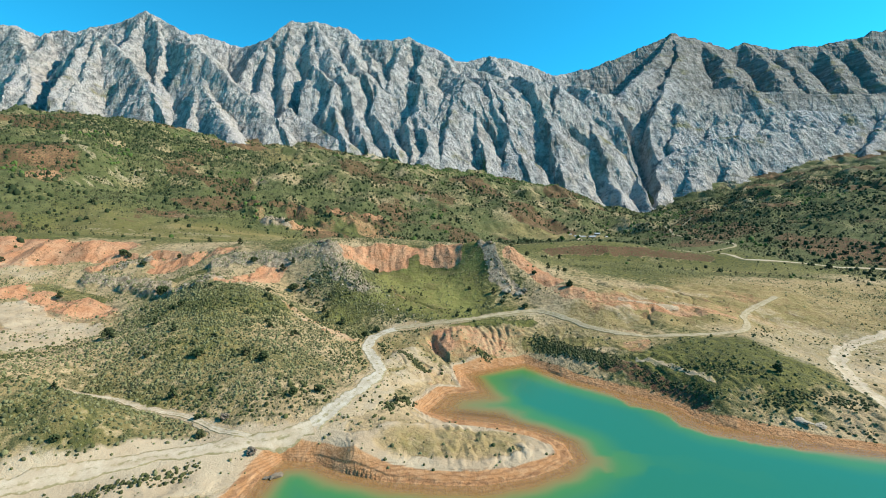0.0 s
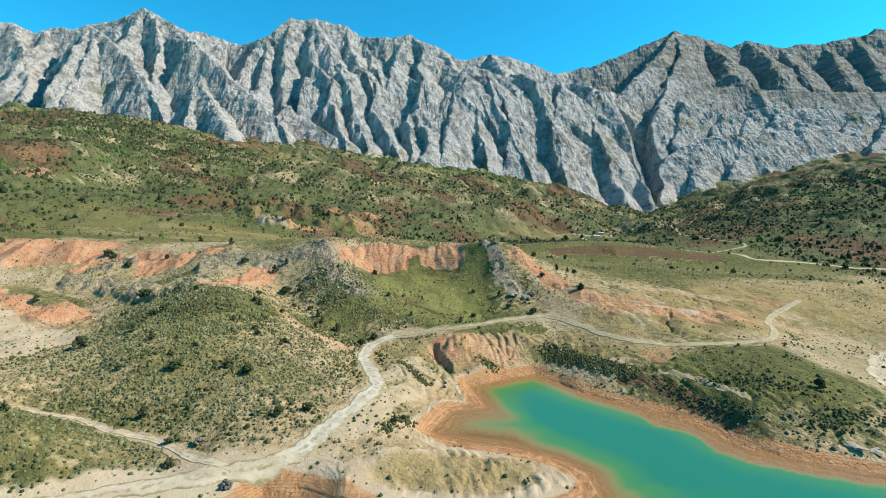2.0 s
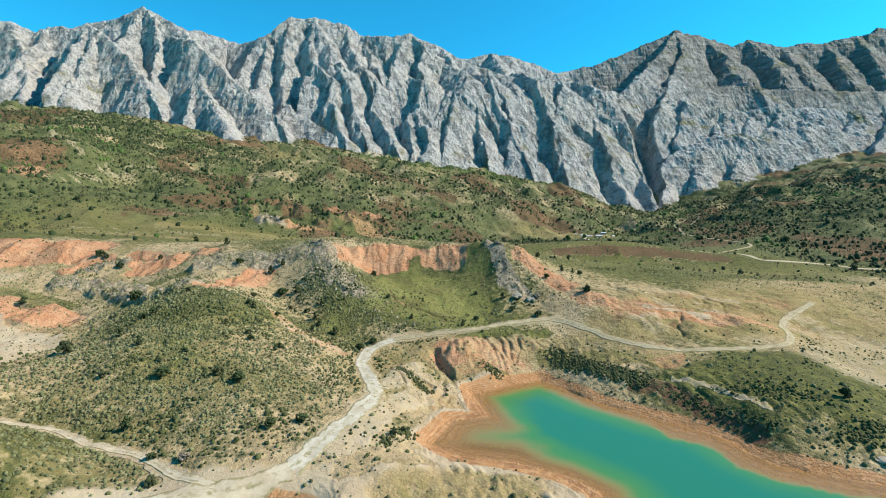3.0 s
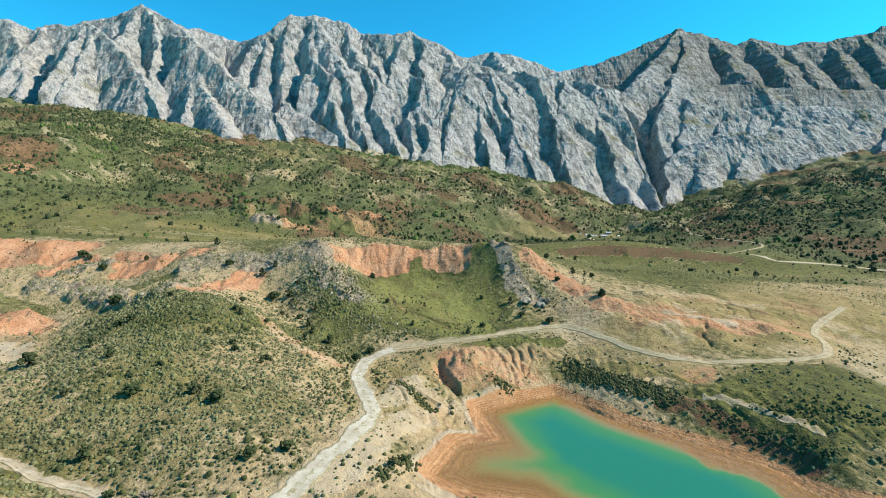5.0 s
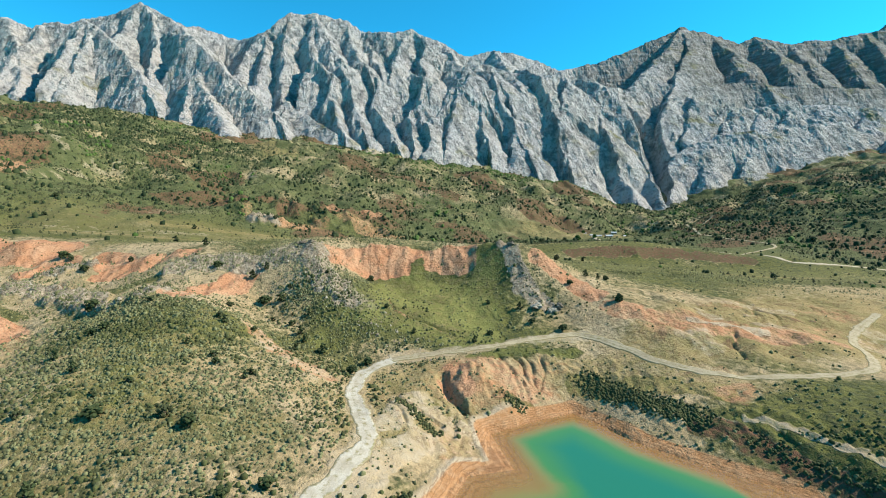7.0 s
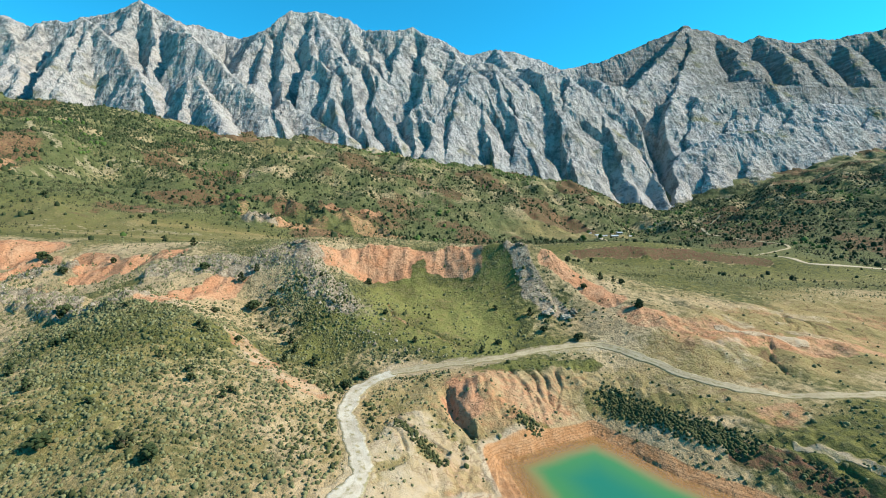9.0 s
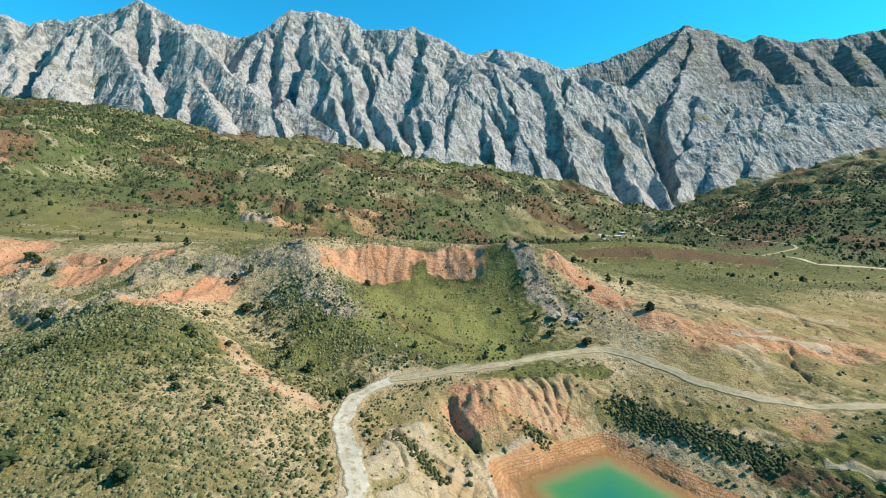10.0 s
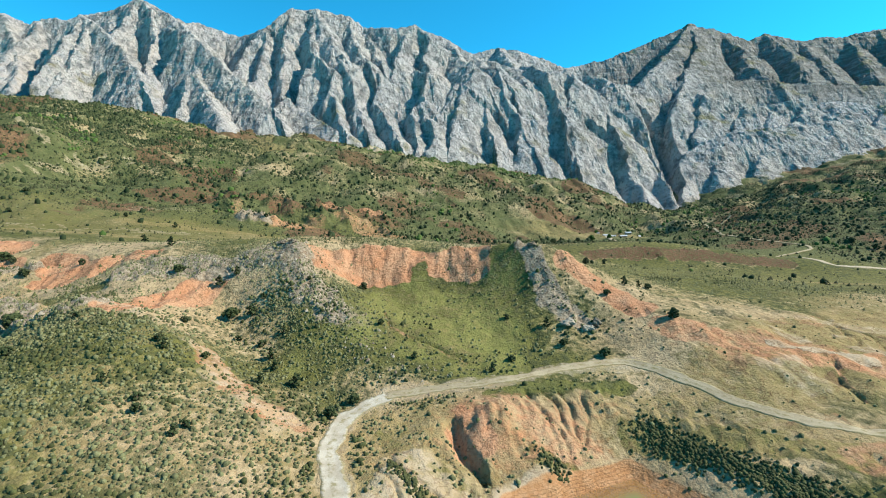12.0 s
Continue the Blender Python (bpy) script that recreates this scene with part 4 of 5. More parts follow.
def build_lake():
    xs, ys = np.arange(-110, 262, 2.0), np.arange(-170, 236, 2.0)
    x, y = [v.ravel() for v in np.meshgrid(xs, ys)]
    d, _, _ = along(x, y, LAKE + LAKE[:1])
    d = np.where(inside(x, y, LAKE), d, -d)
    nx = len(xs)
    i = (np.arange(len(ys) - 1)[:, None] * nx + np.arange(nx - 1)[None, :]).ravel()
    quads = np.stack((i, i + 1, i + nx + 1, i + nx), -1)
    quads = quads[(d[quads] > -4).any(1)]
    used, index = np.unique(quads, return_inverse=True)
    me = sheet("lake", np.column_stack((x, y, np.zeros(len(x))))[used], index.reshape(-1, 4), WATER)
    shoal = np.maximum(0.5 * blob(x, y, 30, 172, 20, 13), 0.6 * strip(x, y, [(104, 172), (109, 160), (112, 148), (122, 137), (140, 126)], 9))
    shoal = np.maximum(shoal, 0.26 * strip(x, y, [(66, 121), (78, 124), (92, 119), (108, 110)], 7))
    depth = np.clip(d / 26, 0, 1) * (1 - shoal)
    attribute(me, "depth", depth[used], depth[used], depth[used])
    tagged(new("lake", me), "calm turquoise reservoir water with greenish muddy shallows", "lake", kind="structure")


build_lake()


# ---------------------------------------------------------------- tools for things
FRONT = 740  # spokes of the fine sector


def ground_z(x, y):
    """Height of the built ground at places in the fine sector, by its own facets."""
    x, y = np.atleast_1d(np.asarray(x, float)), np.atleast_1d(np.asarray(y, float))
    r, a = np.hypot(x, y), np.arctan2(x, y)
    i = np.clip(np.searchsorted(R, r) - 1, 0, len(R) - 2)
    j = np.clip(np.searchsorted(A[:FRONT], a) - 1, 0, FRONT - 2)
    u, v = (r - R[i]) / (R[i + 1] - R[i]), np.clip((a - A[j]) / (A[j + 1] - A[j]), 0, 1)
    grid = GZ.reshape(len(R), len(A))
    return (grid[i, j] * (1 - v) + grid[i, j + 1] * v) * (1 - u) + (grid[i + 1, j] * (1 - v) + grid[i + 1, j + 1] * v) * u


def part(name, bm, mat, parent=None, label=""):
    """Links a bmesh as one mesh object, under a thing or a part."""
    me = bpy.data.meshes.new(name)
    bm.to_mesh(me)
    bm.free()
    me.materials.append(mat)
    ob = new(name, me)
    ob.parent = parent
    if label:
        ob["label"] = label
    return ob


def place(ob, x, y, z=None, turn=0.0, size=1.0, sink=0.0):
    ob.location = (x, y, (ground_z(x, y)[0] if z is None else z) - sink)
    ob.rotation_euler = (0, 0, turn)
    ob.scale = (size, size, size)
    return ob


def leaf_material(name, dark, light, dry):
    k = Nodes(name)
    g = k.n.new("ShaderNodeNewGeometry")
    o = k.n.new("ShaderNodeObjectInfo")
    c = k.mix(k.ramp(g.outputs["Random Per Island"], 0.0, 1.0), dark, light)
    c = k.mix(k.ramp(o.outputs["Random"], 0.6, 1.0, 0.0, 0.5), c, dry)
    c = k.mix(k.ramp(k.noise(3.0), 0.35, 0.7), c, k.mix(0.5, c, (0.014, 0.0175, 0.007)))
    k.bump(k.noise(9.0), 0.7, 0.08)
    return k.done(c, 0.85, 0.15)


def bark_material():
    k = Nodes("grey_brown_bark")
    c = k.mix(k.ramp(k.noise(6.0, 5, 0.6, k.place((1, 1, 0.2))), 0.35, 0.65), (0.09, 0.065, 0.045), (0.17, 0.13, 0.1))
    k.bump(k.noise(12.0), 0.6, 0.03)
    return k.done(c, 0.9)


JUNIPER = leaf_material("juniper_needles", (0.0179, 0.0302, 0.011), (0.0468, 0.0606, 0.022), (0.0516, 0.0516, 0.0241))
BROADLEAF = leaf_material("broad_leaves", (0.038, 0.075, 0.014), (0.085, 0.135, 0.032), (0.095, 0.11, 0.035))
SAGE = leaf_material("sage_scrub", (0.082, 0.085, 0.039), (0.188, 0.186, 0.088), (0.20, 0.175, 0.095))
GREY_TWIGS = leaf_material("bare_grey_twigs", (0.128, 0.1, 0.076), (0.2, 0.16, 0.124), (0.16, 0.136, 0.112))
BARK = bark_material()


def clump(rng, bm, centre, size, squash=0.85):
    """A rough little ball of foliage with an uneven skin."""
    made = bmesh.ops.create_icosphere(bm, subdivisions=1, radius=1.0)["verts"]
    for v in made:
        v.co = Vector((v.co.x, v.co.y, v.co.z * squash)) * size * rng.uniform(0.55, 1.3) + Vector(centre)


def stem(bm, a, b, ra, rb, sides=6):
    a, b = Vector(a), Vector(b)
    turn = (b - a).to_track_quat("Z", "Y").to_matrix()
    loops = []
    for p, r in ((a, ra), (b, rb)):
        loops.append([bm.verts.new(p + turn @ Vector((math.cos(k * 2 * math.pi / sides) * r, math.sin(k * 2 * math.pi / sides) * r, 0))) for k in range(sides)])
    for k in range(sides):
        bm.faces.new((loops[0][k], loops[0][(k + 1) % sides], loops[1][(k + 1) % sides], loops[1][k]))
    bm.faces.new(loops[1])


def tree(name, seed, height, width, mat, label, category, clumps=46, bare=0.12, upright=0.6):
    """A trunk with limbs, and a crown of many small clumps with gaps; its size is in metres."""
    rng = random.Random(seed)
    root = new(name)
    bm = bmesh.new()
    top = (rng.uniform(-0.1, 0.1) * width, rng.uniform(-0.1, 0.1) * width, height * 0.8)
    mid = (top[0] * 0.4 + 0.05, top[1] * 0.4, height * 0.35)
    stem(bm, (0, 0, -0.4), mid, 0.05 * height, 0.035 * height)
    stem(bm, mid, top, 0.035 * height, 0.012 * height)
    part("trunk", bm, BARK, root)
    bm, tips = bmesh.new(), []
    for k in range(7):
        turn, lift = k * 2.4 + rng.uniform(-0.4, 0.4), rng.uniform(0.25, 0.7)
        reach = width * 0.5 * rng.uniform(0.55, 0.9) * (1 - 0.5 * max(0, lift - 0.4))
        tip = (math.cos(turn) * reach, math.sin(turn) * reach, height * (lift + 0.12))
        stem(bm, (top[0] * lift * 0.6, top[1] * lift * 0.6, height * lift * 0.6), tip, 0.018 * height, 0.006 * height, 5)
        tips.append(tip)
    part("limbs", bm, BARK, root)
    bm = bmesh.new()
    for k in range(clumps):
        h = rng.random() ** 0.8
        spread = math.sqrt(max(0.05, 1 - (abs(h - 0.38) / 0.64) ** 2)) if upright < 0.9 else (1 - h) ** 0.6
        turn, out = rng.uniform(0, 2 * math.pi), math.sqrt(rng.random()) * spread * width * 0.43
        out *= 0.8 + 0.25 * math.sin(3 * turn + seed)
        clump(rng, bm, (math.cos(turn) * out, math.sin(turn) * out, height * (bare + (0.94 - bare) * h)), width * rng.uniform(0.09, 0.16))
    for tip in tips:
        clump(rng, bm, tip, width * rng.uniform(0.10, 0.17))
    part("crown", bm, mat, root)
    return tagged(root, label, category)


def scatter(name, x, y, size, mat, label, category, flatness=0.7, seed=0, rich=True):
    """Many small bushes as one mesh: each a low uneven dome resting on the ground, of one ring of faces or, if rich, of two."""
    rng = np.random.RandomState(seed)
    n = len(x)
    z = ground_z(x, y)
    sides = 6 if rich else 5
    k = np.arange(sides) * 2 * math.pi / sides
    turn = rng.uniform(0, 6.28, (n, 1))
    s = size[:, None]
    rings = [(s * rng.uniform(0.30, 0.56, (n, sides)), turn, np.full((n, sides), -0.12) * s)]
    if rich:
        rings.append((s * rng.uniform(0.30, 0.58, (n, sides)), turn + 0.4, s * flatness * rng.uniform(0.3, 0.75, (n, sides))))
    tip = s * rng.uniform(-0.16, 0.16, (n, 2))
    vx = np.concatenate([r * np.cos(k + t) for r, t, _ in rings] + [tip[:, :1]], 1) + x[:, None]
    vy = np.concatenate([r * np.sin(k + t) for r, t, _ in rings] + [tip[:, 1:]], 1) + y[:, None]
    vz = np.concatenate([h for _, _, h in rings] + [s * flatness * rng.uniform(0.7, 1.1, (n, 1))], 1) + z[:, None]
    verts = np.stack((vx, vy, vz), -1).reshape(-1, 3)
    a, b = np.arange(sides), (np.arange(sides) + 1) % sides
    q = sides if rich else 0
    tris = np.stack((a + q, b + q, np.full(sides, q + sides)), -1)
    if rich:
        tris = np.concatenate((np.stack((a, b, a + sides), -1), np.stack((b, b + sides, a + sides), -1), tris))
    faces = (tris[None] + (np.arange(n) * (q + sides + 1))[:, None, None]).reshape(-1, 3)
    me = bpy.data.meshes.new(name)
    me.vertices.add(len(verts))
    me.vertices.foreach_set("co", verts.astype(np.float32).ravel())
    me.loops.add(len(faces) * 3)
    me.loops.foreach_set("vertex_index", faces.astype(np.int32).ravel())
    me.polygons.add(len(faces))
    me.polygons.foreach_set("loop_start", np.arange(0, len(faces) * 3, 3, dtype=np.int32))
    me.update(calc_edges=True)
    me.materials.append(mat)
    return tagged(new(name, me), label, category, kind="stuff")


def seeds(n, r0, r1, a0, a1, seed, power=1.0):
    """Random places in a sector of the land, evenly spread for power 1."""
    rng = np.random.RandomState(seed)
    r = np.sqrt(r0 ** 2 + rng.random_sample(n) ** power * (r1 ** 2 - r0 ** 2))
    a = np.radians(rng.uniform(a0, a1, n))
    return r * np.sin(a), r * np.cos(a), rng


# ---------------------------------------------------------------- roads
def road_material(name, base, light):
    """Two worn wheel tracks, grass and loose stones between them and along the edges."""
    k = Nodes(name)
    across, _, _, _ = k.attribute("across")
    mid, small, grain = k.noise(0.25), k.noise(1.0), k.noise(6.0)
    c = k.mix(k.ramp(mid, 0.35, 0.65), base, light)
    c = k.mix(k.ramp(grain, 0.5, 0.75), c, (0.19, 0.16, 0.11))
    worn = k.math("ABSOLUTE", k.math("SUBTRACT", across, 0.5))
    grown = k.math("ADD", worn, k.math("MULTIPLY", k.math("SUBTRACT", k.noise(0.6), 0.5), 1.3))
    c = k.mix(k.ramp(grown, 0.22, 0.5, 0.0, 0.85), c, k.mix(k.ramp(small, 0.4, 0.65), (0.165, 0.145, 0.065), (0.24, 0.19, 0.10)))
    k.bump(k.math("ADD", small, grain), 0.6, 0.15)
    return k.done(c, 0.95, 0.1)


GRAVEL = road_material("grey_gravel", (0.31, 0.272, 0.21), (0.40, 0.365, 0.30))
DIRT = road_material("tan_dirt", (0.27, 0.218, 0.14), (0.34, 0.285, 0.19))
DUST = road_material("pale_dust", (0.345, 0.275, 0.19), (0.42, 0.352, 0.26))


def smooth_line(line, step):
    pts = []
    ext = [line[0]] + list(line) + [line[-1]]
    for a, b, c, d in zip(ext[:-3], ext[1:-2], ext[2:-1], ext[3:]):
        n = max(2, round(math.dist(b[:2], c[:2]) / step))
        for i in range(n):
            t = i / n
            pts.append([0.5 * (2 * b[q] + (c[q] - a[q]) * t + (2 * a[q] - 5 * b[q] + 4 * c[q] - d[q]) * t * t + (3 * b[q] - a[q] - 3 * c[q] + d[q]) * t ** 3) for q in range(2)])
    pts.append(list(line[-1][:2]))
    return np.array(pts)


def road(name, line, width, mat, label, step=1.5, raise_by=0.14):
    """A dirt road laid over the ground: ruts, a crown between them and ragged edges."""
    p = smooth_line(line, step)
    d = np.gradient(p, axis=0)
    nrm = np.column_stack((-d[:, 1], d[:, 0])) / np.hypot(d[:, 0], d[:, 1])[:, None]
    across = np.array([-0.56, -0.5, -0.36, -0.24, -0.1, 0.1, 0.24, 0.36, 0.5, 0.56])
    relief = np.array([-0.5, 0.03, 0.02, -0.05, 0.03, 0.03, -0.05, 0.02, 0.03, -0.5])
    s = np.arange(len(p)) * step
    left, right = 1 + 0.5 * fbm(s, s * 0, 9, 4, 61)[:, None], 1 + 0.5 * fbm(s, s * 0, 9, 4, 67)[:, None]
    w = width * across[None, :] * np.where(across[None, :] < 0, left, right)
    x, y = p[:, :1] + nrm[:, :1] * w, p[:, 1:] + nrm[:, 1:] * w
    z = ground_z(x.ravel(), y.ravel()).reshape(x.shape) + raise_by + relief[None, :]
    n, m = x.shape
    i = (np.arange(n - 1)[:, None] * m + np.arange(m - 1)[None, :]).ravel()
    me = sheet(name, np.stack((x, y, z), -1).reshape(-1, 3), np.stack((i, i + m, i + m + 1, i + 1), -1), mat)
    a = np.repeat(np.abs(across)[None, :] * 2, n, 0).ravel()
    attribute(me, "across", a, a, a)
    return tagged(new(name, me), label, "road", kind="structure")


road("road", ROAD[5:13], 6.0, GRAVEL, "grey gravel road winding up from the lake shore", 1.5, 0.06)
road("road", ROAD[12:], 3.8, DIRT, "narrow gravel road along the bank above the lake")
road("road", ROAD[:6], 6.0, DUST, "pale dusty track along the inlet")
road("road", FAR_ROAD, 6.0, DUST, "pale dirt road across the far meadow", 6, 0.5)
road("road", HILL_ROAD, 3.6, DIRT, "pale dirt road climbing to the gorge", 6, 0.8)
road("road", DUST_LOOP, 8.0, DUST, "wide pale dust track bending over the dry flat", 2.0, 0.15)
road("road", TRACK, 2.2, DUST, "narrow pale footpath at the foot of the hill", 1.5, 0.12)

# ---------------------------------------------------------------- junipers that stand singly
JUNIPERS = [
    tree("juniper_tree", 1, 1.0, 1.05, JUNIPER, "round dark green juniper on the slope", "tree"),
    tree("juniper_tree", 2, 0.85, 1.15, JUNIPER, "broad dark green juniper bush on dry ground", "tree", bare=0.06),
    tree("juniper_tree", 3, 1.25, 0.9, JUNIPER, "upright dark green juniper on the slope", "tree", upright=0.95, bare=0.05),
    tree("juniper_tree", 4, 0.8, 1.0, JUNIPER, "low ragged dark green juniper among scrub", "tree", clumps=34, bare=0.05),
]
# places and widths in metres
WEST_TREES = [(-123, 384, 4.9), (-193, 372, 5.3), (-218, 392, 6.5), (-148, 307, 7.5), (-109, 283, 3.1), (-101, 344, 4.8), (-80, 302, 3.4), (-58, 266, 2.8),
              (-63, 235, 3.2), (-61, 231, 2.8), (-49, 224, 2.9), (-118, 264, 3.9), (-138, 232, 6.0), (-106, 203, 3.4), (-84, 201, 5.0), (-63, 198, 4.5), (-54, 192, 4.4),
              (-142, 298, 5.0), (-122, 262, 4.0), (-104, 224, 3.5), (-120, 239, 3.7), (-90, 211, 2.7), (-83, 217, 2.8), (-75, 241, 2.5), (-48, 228, 2.9), (-217, 317, 4.9),
              (-213, 391, 5.0), (-170, 382, 4.4)]
VALE_TREES = [(-67, 316, 6.5), (-58, 315, 5.0), (-78, 334, 5.1), (-71, 337, 4.0), (-54, 321, 3.2), (-40, 299, 3.4), (-42, 286, 4.0), (-39, 279, 3.9), (-29, 267, 5.0), (-40, 264, 3.7),
              (-59, 301, 2.9), (-48, 295, 3.8), (-14, 247, 4.3), (-8, 256, 4.3), (-10, 340, 4.1), (0, 299, 3.1), (-71, 263, 3.1), (-68, 260, 3.4), (-34, 324, 2.4), (13, 277, 2.7)]
EAST_TREES = [(117, 314, 4.1), (102, 302, 3.2), (109, 340, 4.1), (70, 291, 4.1), (73, 279, 3.4), (50, 273, 3.1), (55, 301, 2.9), (85, 268, 4.2), (41, 266, 3.4),
              (126, 317, 3.2), (131, 317, 3.2), (158, 159, 4.2)]
SHORE_TREES = [(-114, 161, 2.9), (-100, 140, 2.5), (-68, 160, 2.5), (-63, 149, 3.3), (-28, 172, 3.5), (-37, 167, 3.4), (-83, 175, 4.1), (2, 166, 2.6), (5, 170, 2.4)]
rng = random.Random(5)
waiting = list(JUNIPERS)


def stand(spots, group):
    for x, y, w in spots:
        kind = rng.randrange(4)
        m = Matrix.LocRotScale((x, y, ground_z(x, y)[0] - 0.1), Euler((0, 0, rng.uniform(0, 6.28))), None)
        if JUNIPERS[kind] in waiting:
            waiting.remove(JUNIPERS[kind])
            ob = JUNIPERS[kind]
            ob.matrix_basis = m
        else:
            ob = copy_thing(JUNIPERS[kind], m)
        ob.scale = (w * rng.uniform(0.9, 1.1), w * rng.uniform(0.9, 1.1), w * rng.uniform(0.85, 1.05))
        ob["group"] = group


stand(WEST_TREES, "junipers on the western hill")
stand(VALE_TREES, "junipers in the dry valley")
stand(EAST_TREES, "junipers on the eastern slope")
stand(SHORE_TREES, "junipers near the shore")
lone = tree("juniper_tree", 11, 4.6, 5.0, JUNIPER, "round lone juniper on the edge of the terrace", "tree", clumps=80)
place(lone, 118, 277, sink=0.1)
willow = tree("broadleaf_tree", 12, 9.0, 11.0, BROADLEAF, "leafy green tree standing alone in the meadow", "tree", clumps=80)
place(willow, 313, 776, sink=0.2)
for k, (x, y, w) in enumerate([(352, 795, 8), (366, 872, 7), (424, 895, 8), (462, 890, 9), (445, 905, 7), (478, 872, 6)]):
    ob = copy_thing(willow, pose(x, y, ground_z(x, y)[0] - 0.2, 0, 0, 50 * k))
    ob.scale = (w / 11, w / 11, w / 10)
    ob["label"] = "leafy green tree beside the hamlet"
for k, (x, y, w) in enumerate([(-58, 157, 3.4), (-44, 140, 3.6)]):
    bush = tree("bare_bush", 20 + k, 0.6 * w, w, GREY_TWIGS, "brownish grey leafless bush beside the track", "bush", bare=0.03)
    place(bush, x, y, sink=0.1)


# ---------------------------------------------------------------- scrub on the slopes
def scrub():
    x, y, rng = seeds(240000, 118, 480, -50.5, 52.5, 3)
    shore = along(x, y, LAKE + LAKE[:1])[0]
    shore = np.where(inside(x, y, LAKE), -shore, shore)
    red, green, pale, rock, wet, dry, _ = near_covers(x, y, shore)
    trail = np.minimum(along(x, y, ROAD)[0], along(x, y, TRACK)[0] + 1.5)
    dense = 0.30 + 0.35 * fbm(x, y, 26, 3, 81)
    dense = np.maximum(dense, 0.95 * blob(x, y, -85, 225, 66, 66, 20))
    dense = np.maximum(dense, 0.9 * blob(x, y, -105, 165, 40, 26, 10))
    dense = np.maximum(dense, 0.85 * strip(x, y, SPUR_WEST, 26))
    dense = np.maximum(dense, 0.22 * blob(x, y, 150, 178, 42, 26, -20))
    dense = np.maximum(dense, 0.85 * rock)
    dense *= 1 - 0.75 * np.clip(red * 1.3, 0, 1)
    dense *= 1 - 0.82 * np.clip(pale * 1.3, 0, 1)
    dense *= 1 - 0.5 * dry
    dense *= 1 - 0.93 * blob(x, y, 200, 275, 115, 62, 15)
    dense *= 1 - 0.7 * blob(x, y, 20, 140, 36, 18)
    dense *= 1 - 0.55 * blob(x, y, 155, 175, 60, 40, -20)
    dense *= 1 - 0.72 * blob(x, y, 32, 308, 42, 36)
    dense *= 1 - 0.75 * smooth(y, 372, 400) * smooth(x, -400, -330)
    keep = (rng.random_sample(len(x)) < dense * 0.82) & (shore > 4) & (trail > 4.2)
    x, y = x[keep], y[keep]
    size = np.clip(rng.lognormal(-0.26, 0.38, len(x)), 0.35, 1.9) * (0.9 + 0.3 * smooth(np.hypot(x, y), 250, 450))
    shade = fbm(x, y, 30, 3, 83) + rng.uniform(-0.5, 0.5, len(x)) > 0.40
    near = np.hypot(x, y) < 330
    for part_of, rich, k in ((near, True, 0), (~near, False, 30)):
        a, b = part_of & ~shade, part_of & shade
        scatter("sage_scrub", x[a], y[a], size[a], SAGE, "grey green sage and spiny scrub over the slopes", "shrubs", 0.72, 1 + k, rich)
        scatter("dark_scrub", x[b], y[b], size[b] * 1.15, SCRUB_DARK, "dark green low shrubs among the sage", "shrubs", 0.78, 2 + k, rich)


def thickets():
    """Dense bushes in the damp hollows of the bank."""
    rng = np.random.RandomState(8)
    xs, ys = [], []
    for line, width, n in (([(80, 236), (88, 222), (97, 207), (106, 197)], 5, 1500), ([(112, 186), (117, 174), (122, 163), (126, 154)], 3.5, 190),
                           ([(128, 178), (142, 168), (152, 158)], 4, 110), ([(140, 146), (158, 146), (178, 140)], 5, 300), ([(4, 222), (10, 212), (17, 204)], 2.2, 240),
                           ([(-2, 160), (4, 168), (8, 172)], 3.0, 130), ([(46, 226), (50, 221)], 3.5, 100), ([(-95, 121), (-75, 127), (-58, 134)], 3, 260)):
        line = np.array(line, float)
        t = rng.uniform(0, len(line) - 1.001, n)
        i = t.astype(int)
        p = line[i] + (line[i + 1] - line[i]) * (t - i)[:, None] + rng.normal(0, width * 0.5, (n, 2))
        xs.append(p[:, 0]), ys.append(p[:, 1])
    x, y = np.concatenate(xs), np.concatenate(ys)
    d = np.where(inside(x, y, LAKE), -1, along(x, y, LAKE + LAKE[:1])[0])
    keep = d > 2.5
    x, y = x[keep], y[keep]
    scatter("thicket", x, y, rng.uniform(0.4, 1.25, len(x)), SCRUB_DARK, "dark green thicket of bushes in damp hollows of the bank", "bushes", 0.75, 4)


